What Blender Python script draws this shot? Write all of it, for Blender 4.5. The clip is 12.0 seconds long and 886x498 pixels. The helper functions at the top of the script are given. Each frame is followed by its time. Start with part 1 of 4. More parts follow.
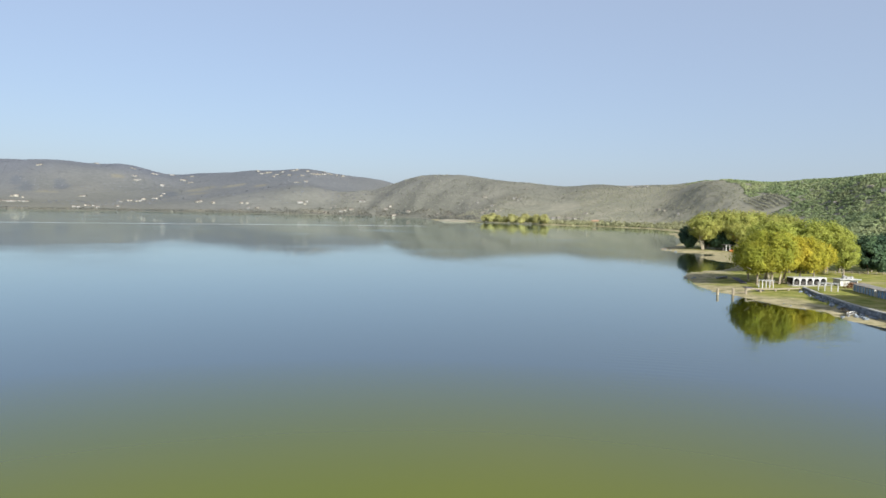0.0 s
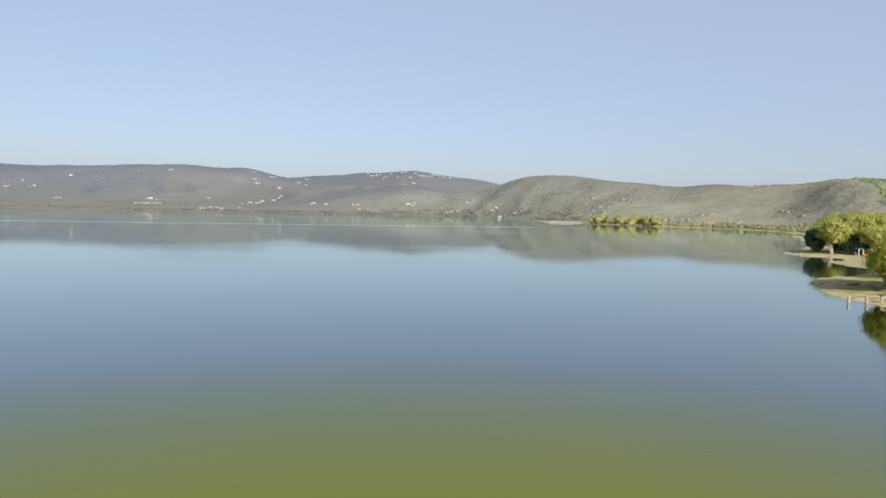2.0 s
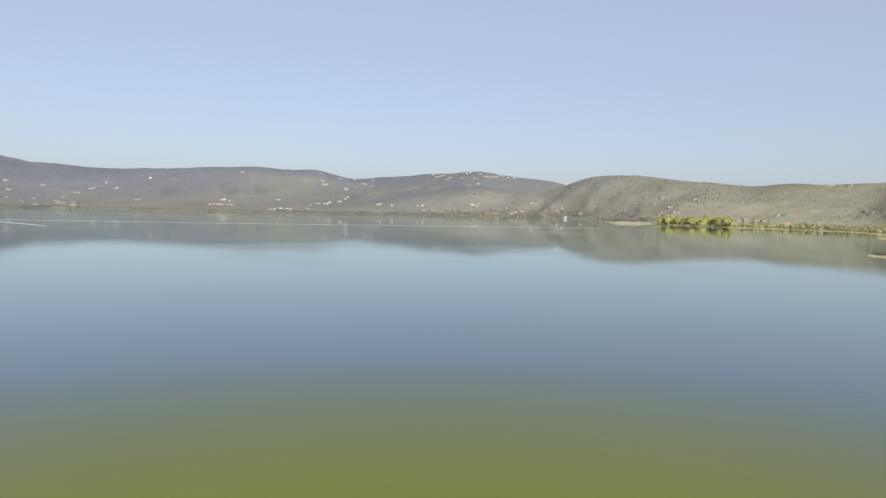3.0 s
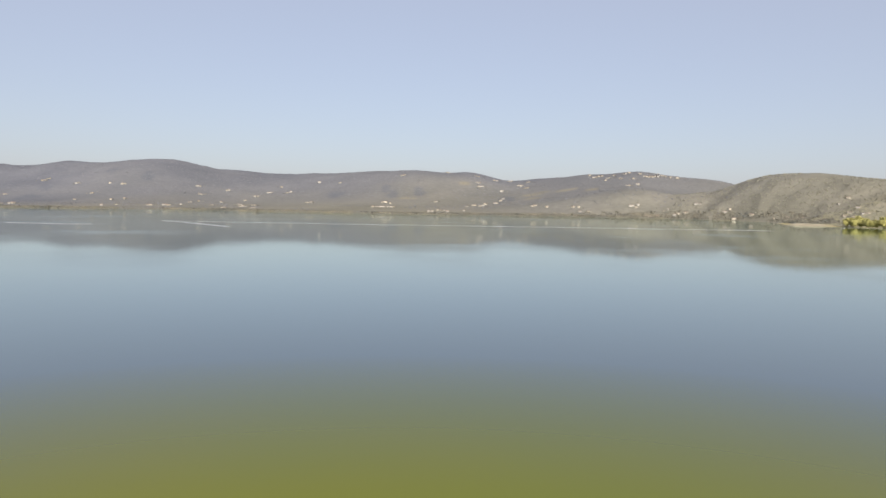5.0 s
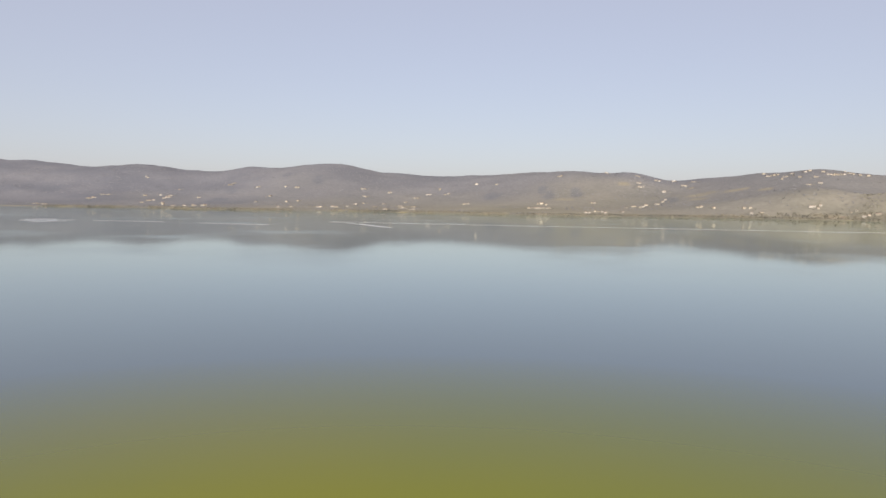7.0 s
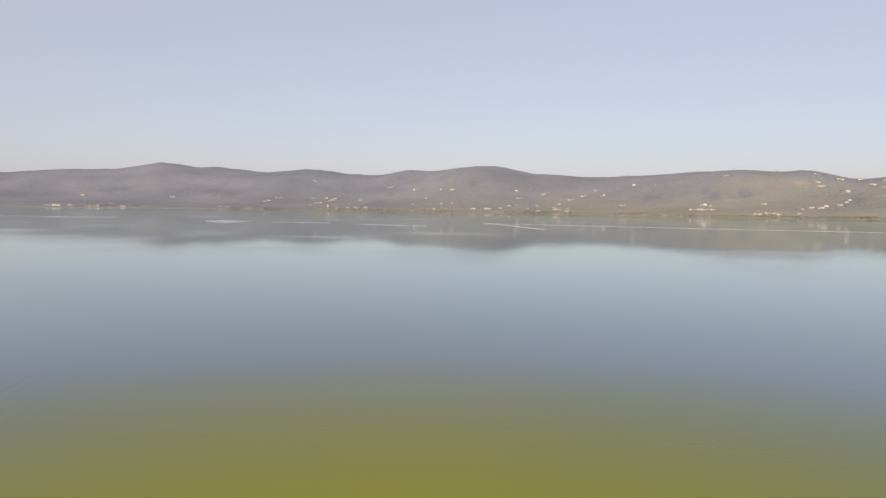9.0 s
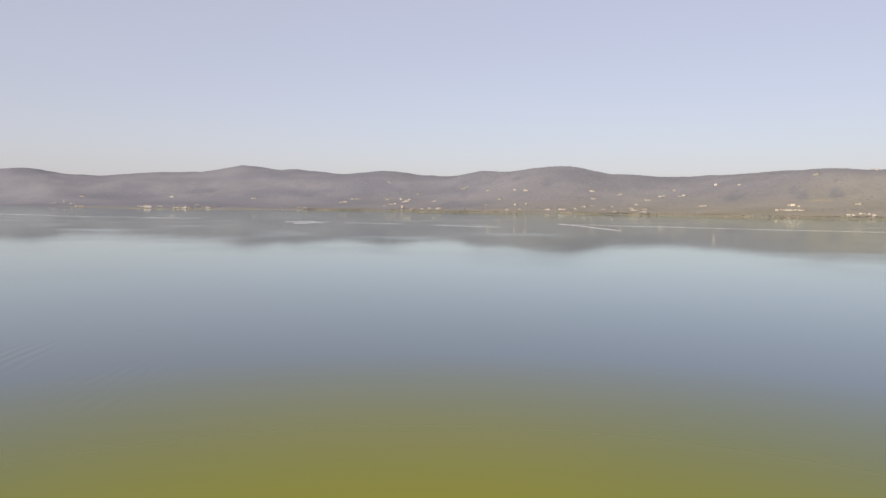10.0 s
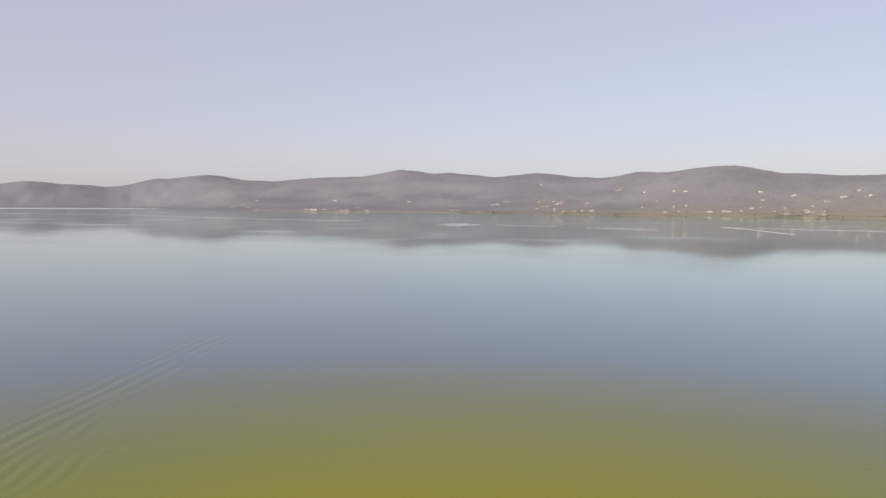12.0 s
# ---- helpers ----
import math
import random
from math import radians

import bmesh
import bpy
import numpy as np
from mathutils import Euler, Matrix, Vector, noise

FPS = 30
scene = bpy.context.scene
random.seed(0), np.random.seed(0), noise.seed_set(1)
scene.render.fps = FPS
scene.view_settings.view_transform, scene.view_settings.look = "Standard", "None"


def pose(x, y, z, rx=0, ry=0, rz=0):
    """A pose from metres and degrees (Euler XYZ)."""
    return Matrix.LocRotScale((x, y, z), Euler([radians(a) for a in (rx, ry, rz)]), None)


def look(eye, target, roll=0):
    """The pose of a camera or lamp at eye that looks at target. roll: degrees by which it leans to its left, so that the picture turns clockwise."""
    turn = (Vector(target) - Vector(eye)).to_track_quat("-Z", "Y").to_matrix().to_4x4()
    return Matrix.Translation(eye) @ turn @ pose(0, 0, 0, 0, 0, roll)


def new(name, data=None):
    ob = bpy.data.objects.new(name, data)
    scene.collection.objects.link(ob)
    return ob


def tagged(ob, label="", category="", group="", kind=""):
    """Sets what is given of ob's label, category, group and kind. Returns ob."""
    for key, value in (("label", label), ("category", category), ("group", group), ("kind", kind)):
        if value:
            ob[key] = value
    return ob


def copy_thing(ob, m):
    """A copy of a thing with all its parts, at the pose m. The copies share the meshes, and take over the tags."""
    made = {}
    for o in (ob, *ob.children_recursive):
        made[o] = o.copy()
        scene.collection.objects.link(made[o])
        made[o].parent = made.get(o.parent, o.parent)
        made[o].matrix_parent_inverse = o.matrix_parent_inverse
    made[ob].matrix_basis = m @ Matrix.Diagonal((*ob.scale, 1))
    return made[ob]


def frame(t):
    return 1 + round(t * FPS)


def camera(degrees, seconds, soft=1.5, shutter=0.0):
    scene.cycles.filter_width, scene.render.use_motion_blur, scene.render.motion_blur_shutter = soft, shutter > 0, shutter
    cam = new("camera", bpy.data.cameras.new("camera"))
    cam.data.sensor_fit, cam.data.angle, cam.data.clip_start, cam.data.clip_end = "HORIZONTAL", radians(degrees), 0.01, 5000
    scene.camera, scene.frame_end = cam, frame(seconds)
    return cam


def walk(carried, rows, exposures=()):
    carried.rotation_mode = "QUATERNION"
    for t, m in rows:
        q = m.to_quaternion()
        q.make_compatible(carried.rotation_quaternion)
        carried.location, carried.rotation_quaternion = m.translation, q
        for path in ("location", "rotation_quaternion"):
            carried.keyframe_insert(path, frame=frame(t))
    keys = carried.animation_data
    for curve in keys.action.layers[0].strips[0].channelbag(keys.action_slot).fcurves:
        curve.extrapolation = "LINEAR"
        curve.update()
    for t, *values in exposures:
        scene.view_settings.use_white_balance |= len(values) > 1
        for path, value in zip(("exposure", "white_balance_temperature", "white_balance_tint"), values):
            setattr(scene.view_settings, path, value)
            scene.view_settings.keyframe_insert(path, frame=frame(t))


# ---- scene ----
# ---------------------------------------------------------------- camera
cam = camera(65.45, 12.0, soft=1.6)
EYE = (0.0, 0.0, 21.0)
# seconds, turn to the left, tilt, lean
PATH = [
    (0.0, 0.0, -3.336, 1.407), (0.5, 2.088, -3.356, 1.405), (1.0, 4.361, -3.396, 1.39), (1.5, 6.514, -3.413, 1.38),
    (2.0, 8.789, -3.448, 1.36), (2.5, 11.23, -3.483, 1.32), (3.0, 14.137, -3.507, 1.264), (5.0, 26.967, -3.619, 1.0),
    (5.5, 30.095, -3.648, 0.93), (6.0, 33.413, -3.662, 0.89), (6.5, 36.569, -3.679, 0.87), (7.0, 39.855, -3.704, 0.85),
    (9.0, 52.531, -3.721, 0.646), (9.5, 55.484, -3.717, 0.58), (10.0, 58.611, -3.71, 0.53), (10.5, 61.517, -3.689, 0.464),
    (11.0, 64.736, -3.665, 0.4), (11.5, 67.827, -3.635, 0.348), (12.0, 71.177, -3.585, 0.291)]
walk(cam, [(t, pose(*EYE, 90 + tilt, 0, turn) @ pose(0, 0, 0, 0, 0, lean)) for t, turn, tilt, lean in PATH],
     exposures=[(0.0, 0.85, 5660, 6), (3.0, 0.84, 5960, 9), (7.0, 0.86, 6650, 15), (12.0, 0.93, 6750, 18)])

# ---------------------------------------------------------------- light
SUN_TURN, SUN_HEIGHT = 148.0, 25.0
world = bpy.data.worlds.new("world")
scene.world = world
world.use_nodes = True
wn = world.node_tree.nodes
sky = wn.new("ShaderNodeTexSky")
sky.sky_type, sky.sun_disc = "NISHITA", False
sky.sun_elevation, sky.sun_rotation = radians(SUN_HEIGHT), radians(SUN_TURN)
sky.altitude, sky.air_density, sky.dust_density, sky.ozone_density = 250, 1.0, 1.8, 2.6
wn["Background"].inputs["Strength"].default_value = 0.076
haze = wn.new("ShaderNodeMix")
haze.data_type = "RGBA"
haze.inputs[0].default_value, haze.inputs[7].default_value = 0.6, (4.38, 4.36, 4.78, 1.0)
world.node_tree.links.new(sky.outputs[0], haze.inputs[6])
world.node_tree.links.new(haze.outputs[2], wn["Background"].inputs["Color"])
sun = new("sun", bpy.data.lights.new("sun", "SUN"))
sun.data.energy, sun.data.angle, sun.data.color = 5.0, radians(0.5), (1.0, 0.91, 0.77)
toward = Vector((math.sin(radians(SUN_TURN)) * math.cos(radians(SUN_HEIGHT)), math.cos(radians(SUN_TURN)) * math.cos(radians(SUN_HEIGHT)),
                 math.sin(radians(SUN_HEIGHT))))
sun.matrix_world = look(toward * 400, (0, 0, 0))


# ---------------------------------------------------------------- materials
def material(name, tones, size, rough=0.85, fine=0.0, bump=0.0, bump_size=None, spec=0.2, island=0.0, per_object=0.0, leaf=0.0, metal=0.0):
    """Two or three tones mixed by noise at two scales (sizes in metres); island and per_object vary the value piece by piece."""
    m = bpy.data.materials.new(name)
    m.use_nodes = True
    n, link = m.node_tree.nodes, m.node_tree.links.new
    b = n["Principled BSDF"]
    b.inputs["Roughness"].default_value, b.inputs["Metallic"].default_value = rough, metal
    b.inputs["Specular IOR Level"].default_value = spec
    geo = n.new("ShaderNodeNewGeometry")
    big = n.new("ShaderNodeTexNoise")
    big.inputs["Scale"].default_value, big.inputs["Detail"].default_value = 1 / size, 5
    link(geo.outputs["Position"], big.inputs["Vector"])
    ramp = n.new("ShaderNodeValToRGB")
    e = ramp.color_ramp.elements
    while len(e) < len(tones):
        e.new(0.5)
    for i, tone in enumerate(tones):
        e[i].position, e[i].color = 0.34 + 0.32 * i / max(1, len(tones) - 1), (*tone, 1)
    link(big.outputs["Fac"], ramp.inputs["Fac"])
    colour = ramp.outputs["Color"]

    def vary(colour, source, low, high, a=0.0, z=1.0):
        span = n.new("ShaderNodeMapRange")
        span.inputs[1].default_value, span.inputs[2].default_value = a, z
        span.inputs[3].default_value, span.inputs[4].default_value = low, high
        link(source, span.inputs[0])
        hsv = n.new("ShaderNodeHueSaturation")
        link(span.outputs[0], hsv.inputs["Value"])
        link(colour, hsv.inputs["Color"])
        return hsv.outputs["Color"]

    if fine:
        grain = n.new("ShaderNodeTexNoise")
        grain.inputs["Scale"].default_value, grain.inputs["Detail"].default_value = 9 / size, 4
        link(geo.outputs["Position"], grain.inputs["Vector"])
        colour = vary(colour, grain.outputs["Fac"], 1 - fine, 1 + fine, 0.3, 0.7)
    if island:
        colour = vary(colour, geo.outputs["Random Per Island"], 1 - island, 1 + island)
    if per_object:
        info = n.new("ShaderNodeObjectInfo")
        colour = vary(colour, info.outputs["Random"], 1 - per_object, 1 + per_object)
    link(colour, b.inputs["Base Color"])
    if bump:
        rough_noise = n.new("ShaderNodeTexNoise")
        rough_noise.inputs["Scale"].default_value, rough_noise.inputs["Detail"].default_value = 1 / (bump_size or size / 6), 4
        link(geo.outputs["Position"], rough_noise.inputs["Vector"])
        bm = n.new("ShaderNodeBump")
        bm.inputs["Strength"].default_value, bm.inputs["Distance"].default_value = bump, (bump_size or size / 6) * 0.3
        link(rough_noise.outputs["Fac"], bm.inputs["Height"])
        link(bm.outputs["Normal"], b.inputs["Normal"])
    if leaf:
        glow = n.new("ShaderNodeBsdfTranslucent")
        link(colour, glow.inputs["Color"])
        mix = n.new("ShaderNodeMixShader")
        mix.inputs["Fac"].default_value = leaf
        link(b.outputs[0], mix.inputs[1])
        link(glow.outputs[0], mix.inputs[2])
        link(mix.outputs[0], n["Material Output"].inputs["Surface"])
    return m


M_WOOD = material("grey_timber", [(0.22, 0.18, 0.125), (0.33, 0.28, 0.20)], 0.8, 0.8, 0.2, 0.3)
M_BOARD = material("dark_boards", [(0.10, 0.09, 0.09), (0.17, 0.15, 0.15)], 0.6, 0.8, 0.2, per_object=0.2)
M_CONCRETE = material("pale_concrete", [(0.304, 0.288, 0.248), (0.44, 0.416, 0.36)], 1.5, 0.85, 0.15, 0.3)
# The quay face's bluish shade is put into this stone colour
M_STONE = material("grey_stone", [(0.13, 0.15, 0.17), (0.25, 0.27, 0.29)], 0.9, 0.9, 0.25, 0.5, per_object=0.35)
M_WHITE = material("white_paint", [(0.40, 0.385, 0.36), (0.51, 0.495, 0.46)], 1.2, 0.6, 0.06)
M_BLUE = material("dull_blue", [(0.16, 0.24, 0.36), (0.26, 0.36, 0.48)], 0.7, 0.6, 0.12, per_object=0.15)
M_ROOF_GREY = material("grey_roof_felt", [(0.20, 0.18, 0.16), (0.32, 0.29, 0.25)], 1.5, 0.9, 0.15)
# Shade inside the open buildings put into a near-black colour
M_DARK = material("painted_interior_shade", [(0.05, 0.045, 0.04), (0.09, 0.08, 0.07)], 1.0, 0.9)
M_TILE = material("terracotta_tiles", [(0.21, 0.155, 0.12), (0.29, 0.235, 0.19)], 9, 0.9, 0.15, per_object=0.2)
M_PLASTER = material("cream_plaster", [(0.25, 0.23, 0.192), (0.32, 0.298, 0.25)], 9, 0.85, 0.08, per_object=0.22)
M_PLASTER_WHITE = material("white_plaster", [(0.265, 0.255, 0.235), (0.345, 0.33, 0.305)], 9, 0.85, 0.06, per_object=0.18)
M_PLASTER_ORANGE = material("orange_plaster", [(0.30, 0.19, 0.11), (0.37, 0.245, 0.15)], 9, 0.85, 0.08)
M_ORANGE = material("orange_tarpaulin", [(0.62, 0.20, 0.04), (0.72, 0.28, 0.06)], 0.8, 0.6, 0.1)
M_GLASS = material("dark_window", [(0.05, 0.06, 0.07), (0.09, 0.10, 0.11)], 2, 0.25, spec=0.5)
M_RED = material("rusty_brown_hedge", [(0.14, 0.07, 0.035), (0.24, 0.13, 0.06)], 0.6, 0.95, 0.3, island=0.3)
M_BARK = material("pale_bark", [(0.20, 0.16, 0.11), (0.38, 0.33, 0.25)], 0.9, 0.95, 0.25, 0.5)
M_LEAF_YELLOW = material("yellow_leaves", [(0.355, 0.345, 0.04), (0.43, 0.375, 0.036), (0.47, 0.385, 0.04)], 7, 0.7, 0.12, island=0.22, leaf=0.42)
M_LEAF_GOLDGREEN = material("golden_green_leaves", [(0.30, 0.315, 0.04), (0.39, 0.365, 0.042)], 6, 0.7, 0.12, island=0.2, leaf=0.42)
M_LEAF_LIME = material("yellow_green_leaves", [(0.315, 0.345, 0.06), (0.40, 0.405, 0.08)], 6, 0.7, 0.12, island=0.18, leaf=0.42)
# Autumn leaf colour greyed with haze for the far beach's poplars
M_LEAF_HAZE_PALE = material("hazed_autumn_leaves", [(0.33, 0.32, 0.12), (0.42, 0.39, 0.15)], 9, 0.85, 0.1, island=0.15, leaf=0.2)
M_LEAF_OLIVE = material("olive_green_leaves", [(0.305, 0.32, 0.075), (0.41, 0.39, 0.10)], 6, 0.75, 0.12, island=0.2, leaf=0.4)
M_LEAF_DARK = material("dark_green_leaves", [(0.05, 0.088, 0.055), (0.105, 0.155, 0.065)], 5, 0.75, 0.15, island=0.3, leaf=0.2)
M_LEAF_WOOD = material("woodland_leaves", [(0.225, 0.275, 0.125), (0.265, 0.305, 0.14), (0.305, 0.325, 0.155)], 40, 0.85, 0.06, island=0.06, leaf=0.3)
# Leaves lightened to the slope's tone, haze put into the colour
M_LEAF_HAZE_SCRUB = material("hazed_scrub_leaves", [(0.268, 0.258, 0.172), (0.317, 0.301, 0.208)], 90, 0.9, 0.06, island=0.06, leaf=0.25)
M_LEAF_BANK = material("lakeside_thicket_leaves", [(0.255, 0.255, 0.135), (0.325, 0.31, 0.165)], 30, 0.9, 0.08, island=0.1, leaf=0.3)
# Distance haze mixed into the next two leaf colours, paled and greyed
M_LEAF_HAZE_FAR = material("hazed_far_woodland_leaves", [(0.215, 0.21, 0.168), (0.255, 0.246, 0.195)], 160, 0.9, 0.06, island=0.06, leaf=0.25)
M_LEAF_HAZE_GREY = material("haze_grey_woodland", [(0.155, 0.16, 0.178), (0.185, 0.188, 0.203)], 160, 0.95, 0.05, island=0.05, leaf=0.25)
M_LEAF_SHORE = material("shore_tree_leaves", [(0.115, 0.122, 0.118), (0.185, 0.178, 0.145), (0.245, 0.225, 0.178)], 55, 0.9, 0.06, island=0.08, leaf=0.25)
M_FOAM = material("churned_water_foam", [(0.34, 0.36, 0.40), (0.46, 0.48, 0.52)], 6, 0.5, 0.2, spec=0.4)


def ground_material():
    """Sand at the waterline, worn grass behind it; haze-paled scrub and haze-blue woods on the hills."""
    m = bpy.data.materials.new("ground")
    m.use_nodes = True
    n, link = m.node_tree.nodes, m.node_tree.links.new
    b = n["Principled BSDF"]
    b.inputs["Roughness"].default_value, b.inputs["Specular IOR Level"].default_value = 0.95, 0.1
    geo = n.new("ShaderNodeNewGeometry")
    attr = n.new("ShaderNodeAttribute")
    attr.attribute_name = "cover"
    parts = n.new("ShaderNodeSeparateColor")
    link(attr.outputs["Color"], parts.inputs[0])

    def tone(size, tones, detail=5):
        t = n.new("ShaderNodeTexNoise")
        t.inputs["Scale"].default_value, t.inputs["Detail"].default_value = 1 / size, detail
        link(geo.outputs["Position"], t.inputs["Vector"])
        r = n.new("ShaderNodeValToRGB")
        while len(r.color_ramp.elements) < len(tones):
            r.color_ramp.elements.new(0.5)
        for i, c in enumerate(tones):
            r.color_ramp.elements[i].position = 0.36 + 0.28 * i / (len(tones) - 1)
            r.color_ramp.elements[i].color = (*c, 1)
        link(t.outputs["Fac"], r.inputs["Fac"])
        return r.outputs["Color"]

    def mix(fac, a, c):
        x = n.new("ShaderNodeMix")
        x.data_type = "RGBA"
        link(fac, x.inputs[0])
        link(a, x.inputs[6])
        link(c, x.inputs[7])
        return x.outputs[2]

    sand = tone(3.2, [(0.20, 0.175, 0.08), (0.32, 0.27, 0.145), (0.43, 0.36, 0.21)])
    grass = tone(4.0, [(0.15, 0.165, 0.03), (0.235, 0.228, 0.05), (0.31, 0.275, 0.095)])
    # Scrub lightened and woods blued: distance haze painted into both tones
    scrub = tone(190.0, [(0.144, 0.139, 0.111), (0.161, 0.154, 0.123), (0.179, 0.169, 0.136)], 7)
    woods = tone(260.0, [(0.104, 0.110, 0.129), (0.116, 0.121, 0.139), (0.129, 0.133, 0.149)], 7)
    colour = mix(parts.outputs[0], sand, grass)
    colour = mix(parts.outputs[1], colour, scrub)
    # Lighter tone for the nearer hills, with haze painted into it
    meadow = tone(60.0, [(0.197, 0.188, 0.138), (0.230, 0.215, 0.160), (0.268, 0.246, 0.182)], 8)
    colour = mix(attr.outputs["Alpha"], colour, meadow)
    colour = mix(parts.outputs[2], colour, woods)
    patches = n.new("ShaderNodeAttribute")
    patches.attribute_name = "patches"
    kinds = n.new("ShaderNodeSeparateColor")
    link(patches.outputs["Color"], kinds.inputs[0])
    colour = mix(kinds.outputs[0], colour, tone(50.0, [(0.165, 0.15, 0.105), (0.215, 0.192, 0.135)]))
    # Dark blue tone painting the shade of gullies onto the slopes
    colour = mix(kinds.outputs[1], colour, tone(30.0, [(0.075, 0.085, 0.105), (0.10, 0.108, 0.125)]))
    colour = mix(kinds.outputs[2], colour, tone(12.0, [(0.25, 0.222, 0.16), (0.32, 0.287, 0.21)]))
    mottle = n.new("ShaderNodeTexNoise")
    mottle.inputs["Scale"].default_value, mottle.inputs["Detail"].default_value = 0.09, 5
    link(geo.outputs["Position"], mottle.inputs["Vector"])
    span = n.new("ShaderNodeMapRange")
    span.inputs[1].default_value, span.inputs[2].default_value, span.inputs[3].default_value, span.inputs[4].default_value = 0.35, 0.65, 0.92, 1.08
    link(mottle.outputs["Fac"], span.inputs[0])
    hsv = n.new("ShaderNodeHueSaturation")
    link(span.outputs[0], hsv.inputs["Value"])
    link(colour, hsv.inputs["Color"])
    colour = hsv.outputs["Color"]
    link(colour, b.inputs["Base Color"])
    lumps = n.new("ShaderNodeTexNoise")
    lumps.inputs["Scale"].default_value, lumps.inputs["Detail"].default_value = 0.09, 8
    link(geo.outputs["Position"], lumps.inputs["Vector"])
    bump = n.new("ShaderNodeBump")
    bump.inputs["Strength"].default_value, bump.inputs["Distance"].default_value = 0.18, 2.0
    link(lumps.outputs["Fac"], bump.inputs["Height"])
    link(bump.outputs["Normal"], b.inputs["Normal"])
    return m


def water_material():
    m = bpy.data.materials.new("lake_water")
    m.use_nodes = True
    n, link = m.node_tree.nodes, m.node_tree.links.new
    n.remove(n["Principled BSDF"])
    body, gloss = n.new("ShaderNodeBsdfDiffuse"), n.new("ShaderNodeBsdfGlossy")
    fresnel = n.new("ShaderNodeFresnel")
    fresnel.inputs["IOR"].default_value = 1.33
    share = n.new("ShaderNodeMapRange")
    share.interpolation_type = "LINEAR"
    share.inputs[1].default_value, share.inputs[2].default_value, share.inputs[3].default_value, share.inputs[4].default_value = 0.05, 0.272, 0.02, 0.98
    link(fresnel.outputs[0], share.inputs[0])
    shine = n.new("ShaderNodeMapRange")
    shine.inputs[1].default_value, shine.inputs[2].default_value, shine.inputs[3].default_value, shine.inputs[4].default_value = 0.0, 0.88, 0.21, 1.0
    link(fresnel.outputs[0], shine.inputs[0])
    tint = n.new("ShaderNodeMix")
    tint.data_type, tint.blend_type = "RGBA", "MULTIPLY"
    tint.inputs[0].default_value, tint.inputs[7].default_value = 1.0, (0.93, 1.0, 0.985, 1)
    link(shine.outputs[0], tint.inputs[6])
    link(tint.outputs[2], gloss.inputs["Color"])
    surface = n.new("ShaderNodeMixShader")
    link(share.outputs[0], surface.inputs[0])
    link(body.outputs[0], surface.inputs[1])
    link(gloss.outputs[0], surface.inputs[2])
    link(surface.outputs[0], n["Material Output"].inputs["Surface"])
    geo = n.new("ShaderNodeNewGeometry")
    silt = n.new("ShaderNodeTexNoise")
    silt.inputs["Scale"].default_value, silt.inputs["Detail"].default_value = 0.012, 3
    link(geo.outputs["Position"], silt.inputs["Vector"])
    ramp = n.new("ShaderNodeValToRGB")
    ramp.color_ramp.elements[0].position, ramp.color_ramp.elements[0].color = 0.2, (0.122, 0.148, 0.016, 1)
    ramp.color_ramp.elements[1].position, ramp.color_ramp.elements[1].color = 0.8, (0.172, 0.168, 0.006, 1)
    link(ramp.outputs["Color"], body.inputs["Color"])

    def node_math(op, a, c=None):
        x = n.new("ShaderNodeMath")
        x.operation = op
        for i, v in enumerate((a, c)):
            if v is None:
                continue
            if isinstance(v, (int, float)):
                x.inputs[i].default_value = v
            else:
                link(v, x.inputs[i])
        return x.outputs[0]

    xyz = n.new("ShaderNodeSeparateXYZ")
    link(geo.outputs["Position"], xyz.inputs[0])
    px, py = xyz.outputs[0], xyz.outputs[1]
    link(silt.outputs["Fac"], ramp.inputs["Fac"])

    def fade(cx, cy, turn, long, wide):
        """1 in the middle of a slanted oval, 0 at its rim."""
        c, s = math.cos(radians(turn)), math.sin(radians(turn))
        dx, dy = node_math("SUBTRACT", px, cx), node_math("SUBTRACT", py, cy)
        u = node_math("ADD", node_math("MULTIPLY", dx, c / long), node_math("MULTIPLY", dy, s / long))
        v = node_math("ADD", node_math("MULTIPLY", dx, -s / wide), node_math("MULTIPLY", dy, c / wide))
        q = node_math("ADD", node_math("MULTIPLY", u, u), node_math("MULTIPLY", v, v))
        return node_math("MAXIMUM", node_math("SUBTRACT", 1.0, q), 0.0)

    def swell(turn, length, wobble):
        c, s = math.cos(radians(turn)), math.sin(radians(turn))
        d = node_math("ADD", node_math("MULTIPLY", px, c), node_math("MULTIPLY", py, s))
        d = node_math("ADD", d, node_math("MULTIPLY", wobble, 2.2))
        return node_math("SINE", node_math("MULTIPLY", d, 2 * math.pi / length))

    drift = n.new("ShaderNodeTexNoise")
    drift.inputs["Scale"].default_value, drift.inputs["Detail"].default_value = 0.09, 2
    link(geo.outputs["Position"], drift.inputs["Vector"])
    wave = drift.outputs["Fac"]
    trains = node_math("MULTIPLY", fade(*RIPPLES[0][:5]), swell(RIPPLES[0][5], RIPPLES[0][6], wave))
    for r in RIPPLES[1:]:
        trains = node_math("ADD", trains, node_math("MULTIPLY", node_math("MULTIPLY", fade(*r[:5]), swell(r[5], r[6], wave)), r[7]))
    broken = n.new("ShaderNodeTexNoise")
    broken.inputs["Scale"].default_value, broken.inputs["Detail"].default_value = 0.16, 3
    link(geo.outputs["Position"], broken.inputs["Vector"])
    trains = node_math("MULTIPLY", trains, node_math("MAXIMUM", node_math("SUBTRACT", node_math("MULTIPLY", broken.outputs["Fac"], 4.0), 1.0), 0.15))
    calm = n.new("ShaderNodeTexNoise")
    calm.inputs["Scale"].default_value, calm.inputs["Detail"].default_value = 0.3, 2
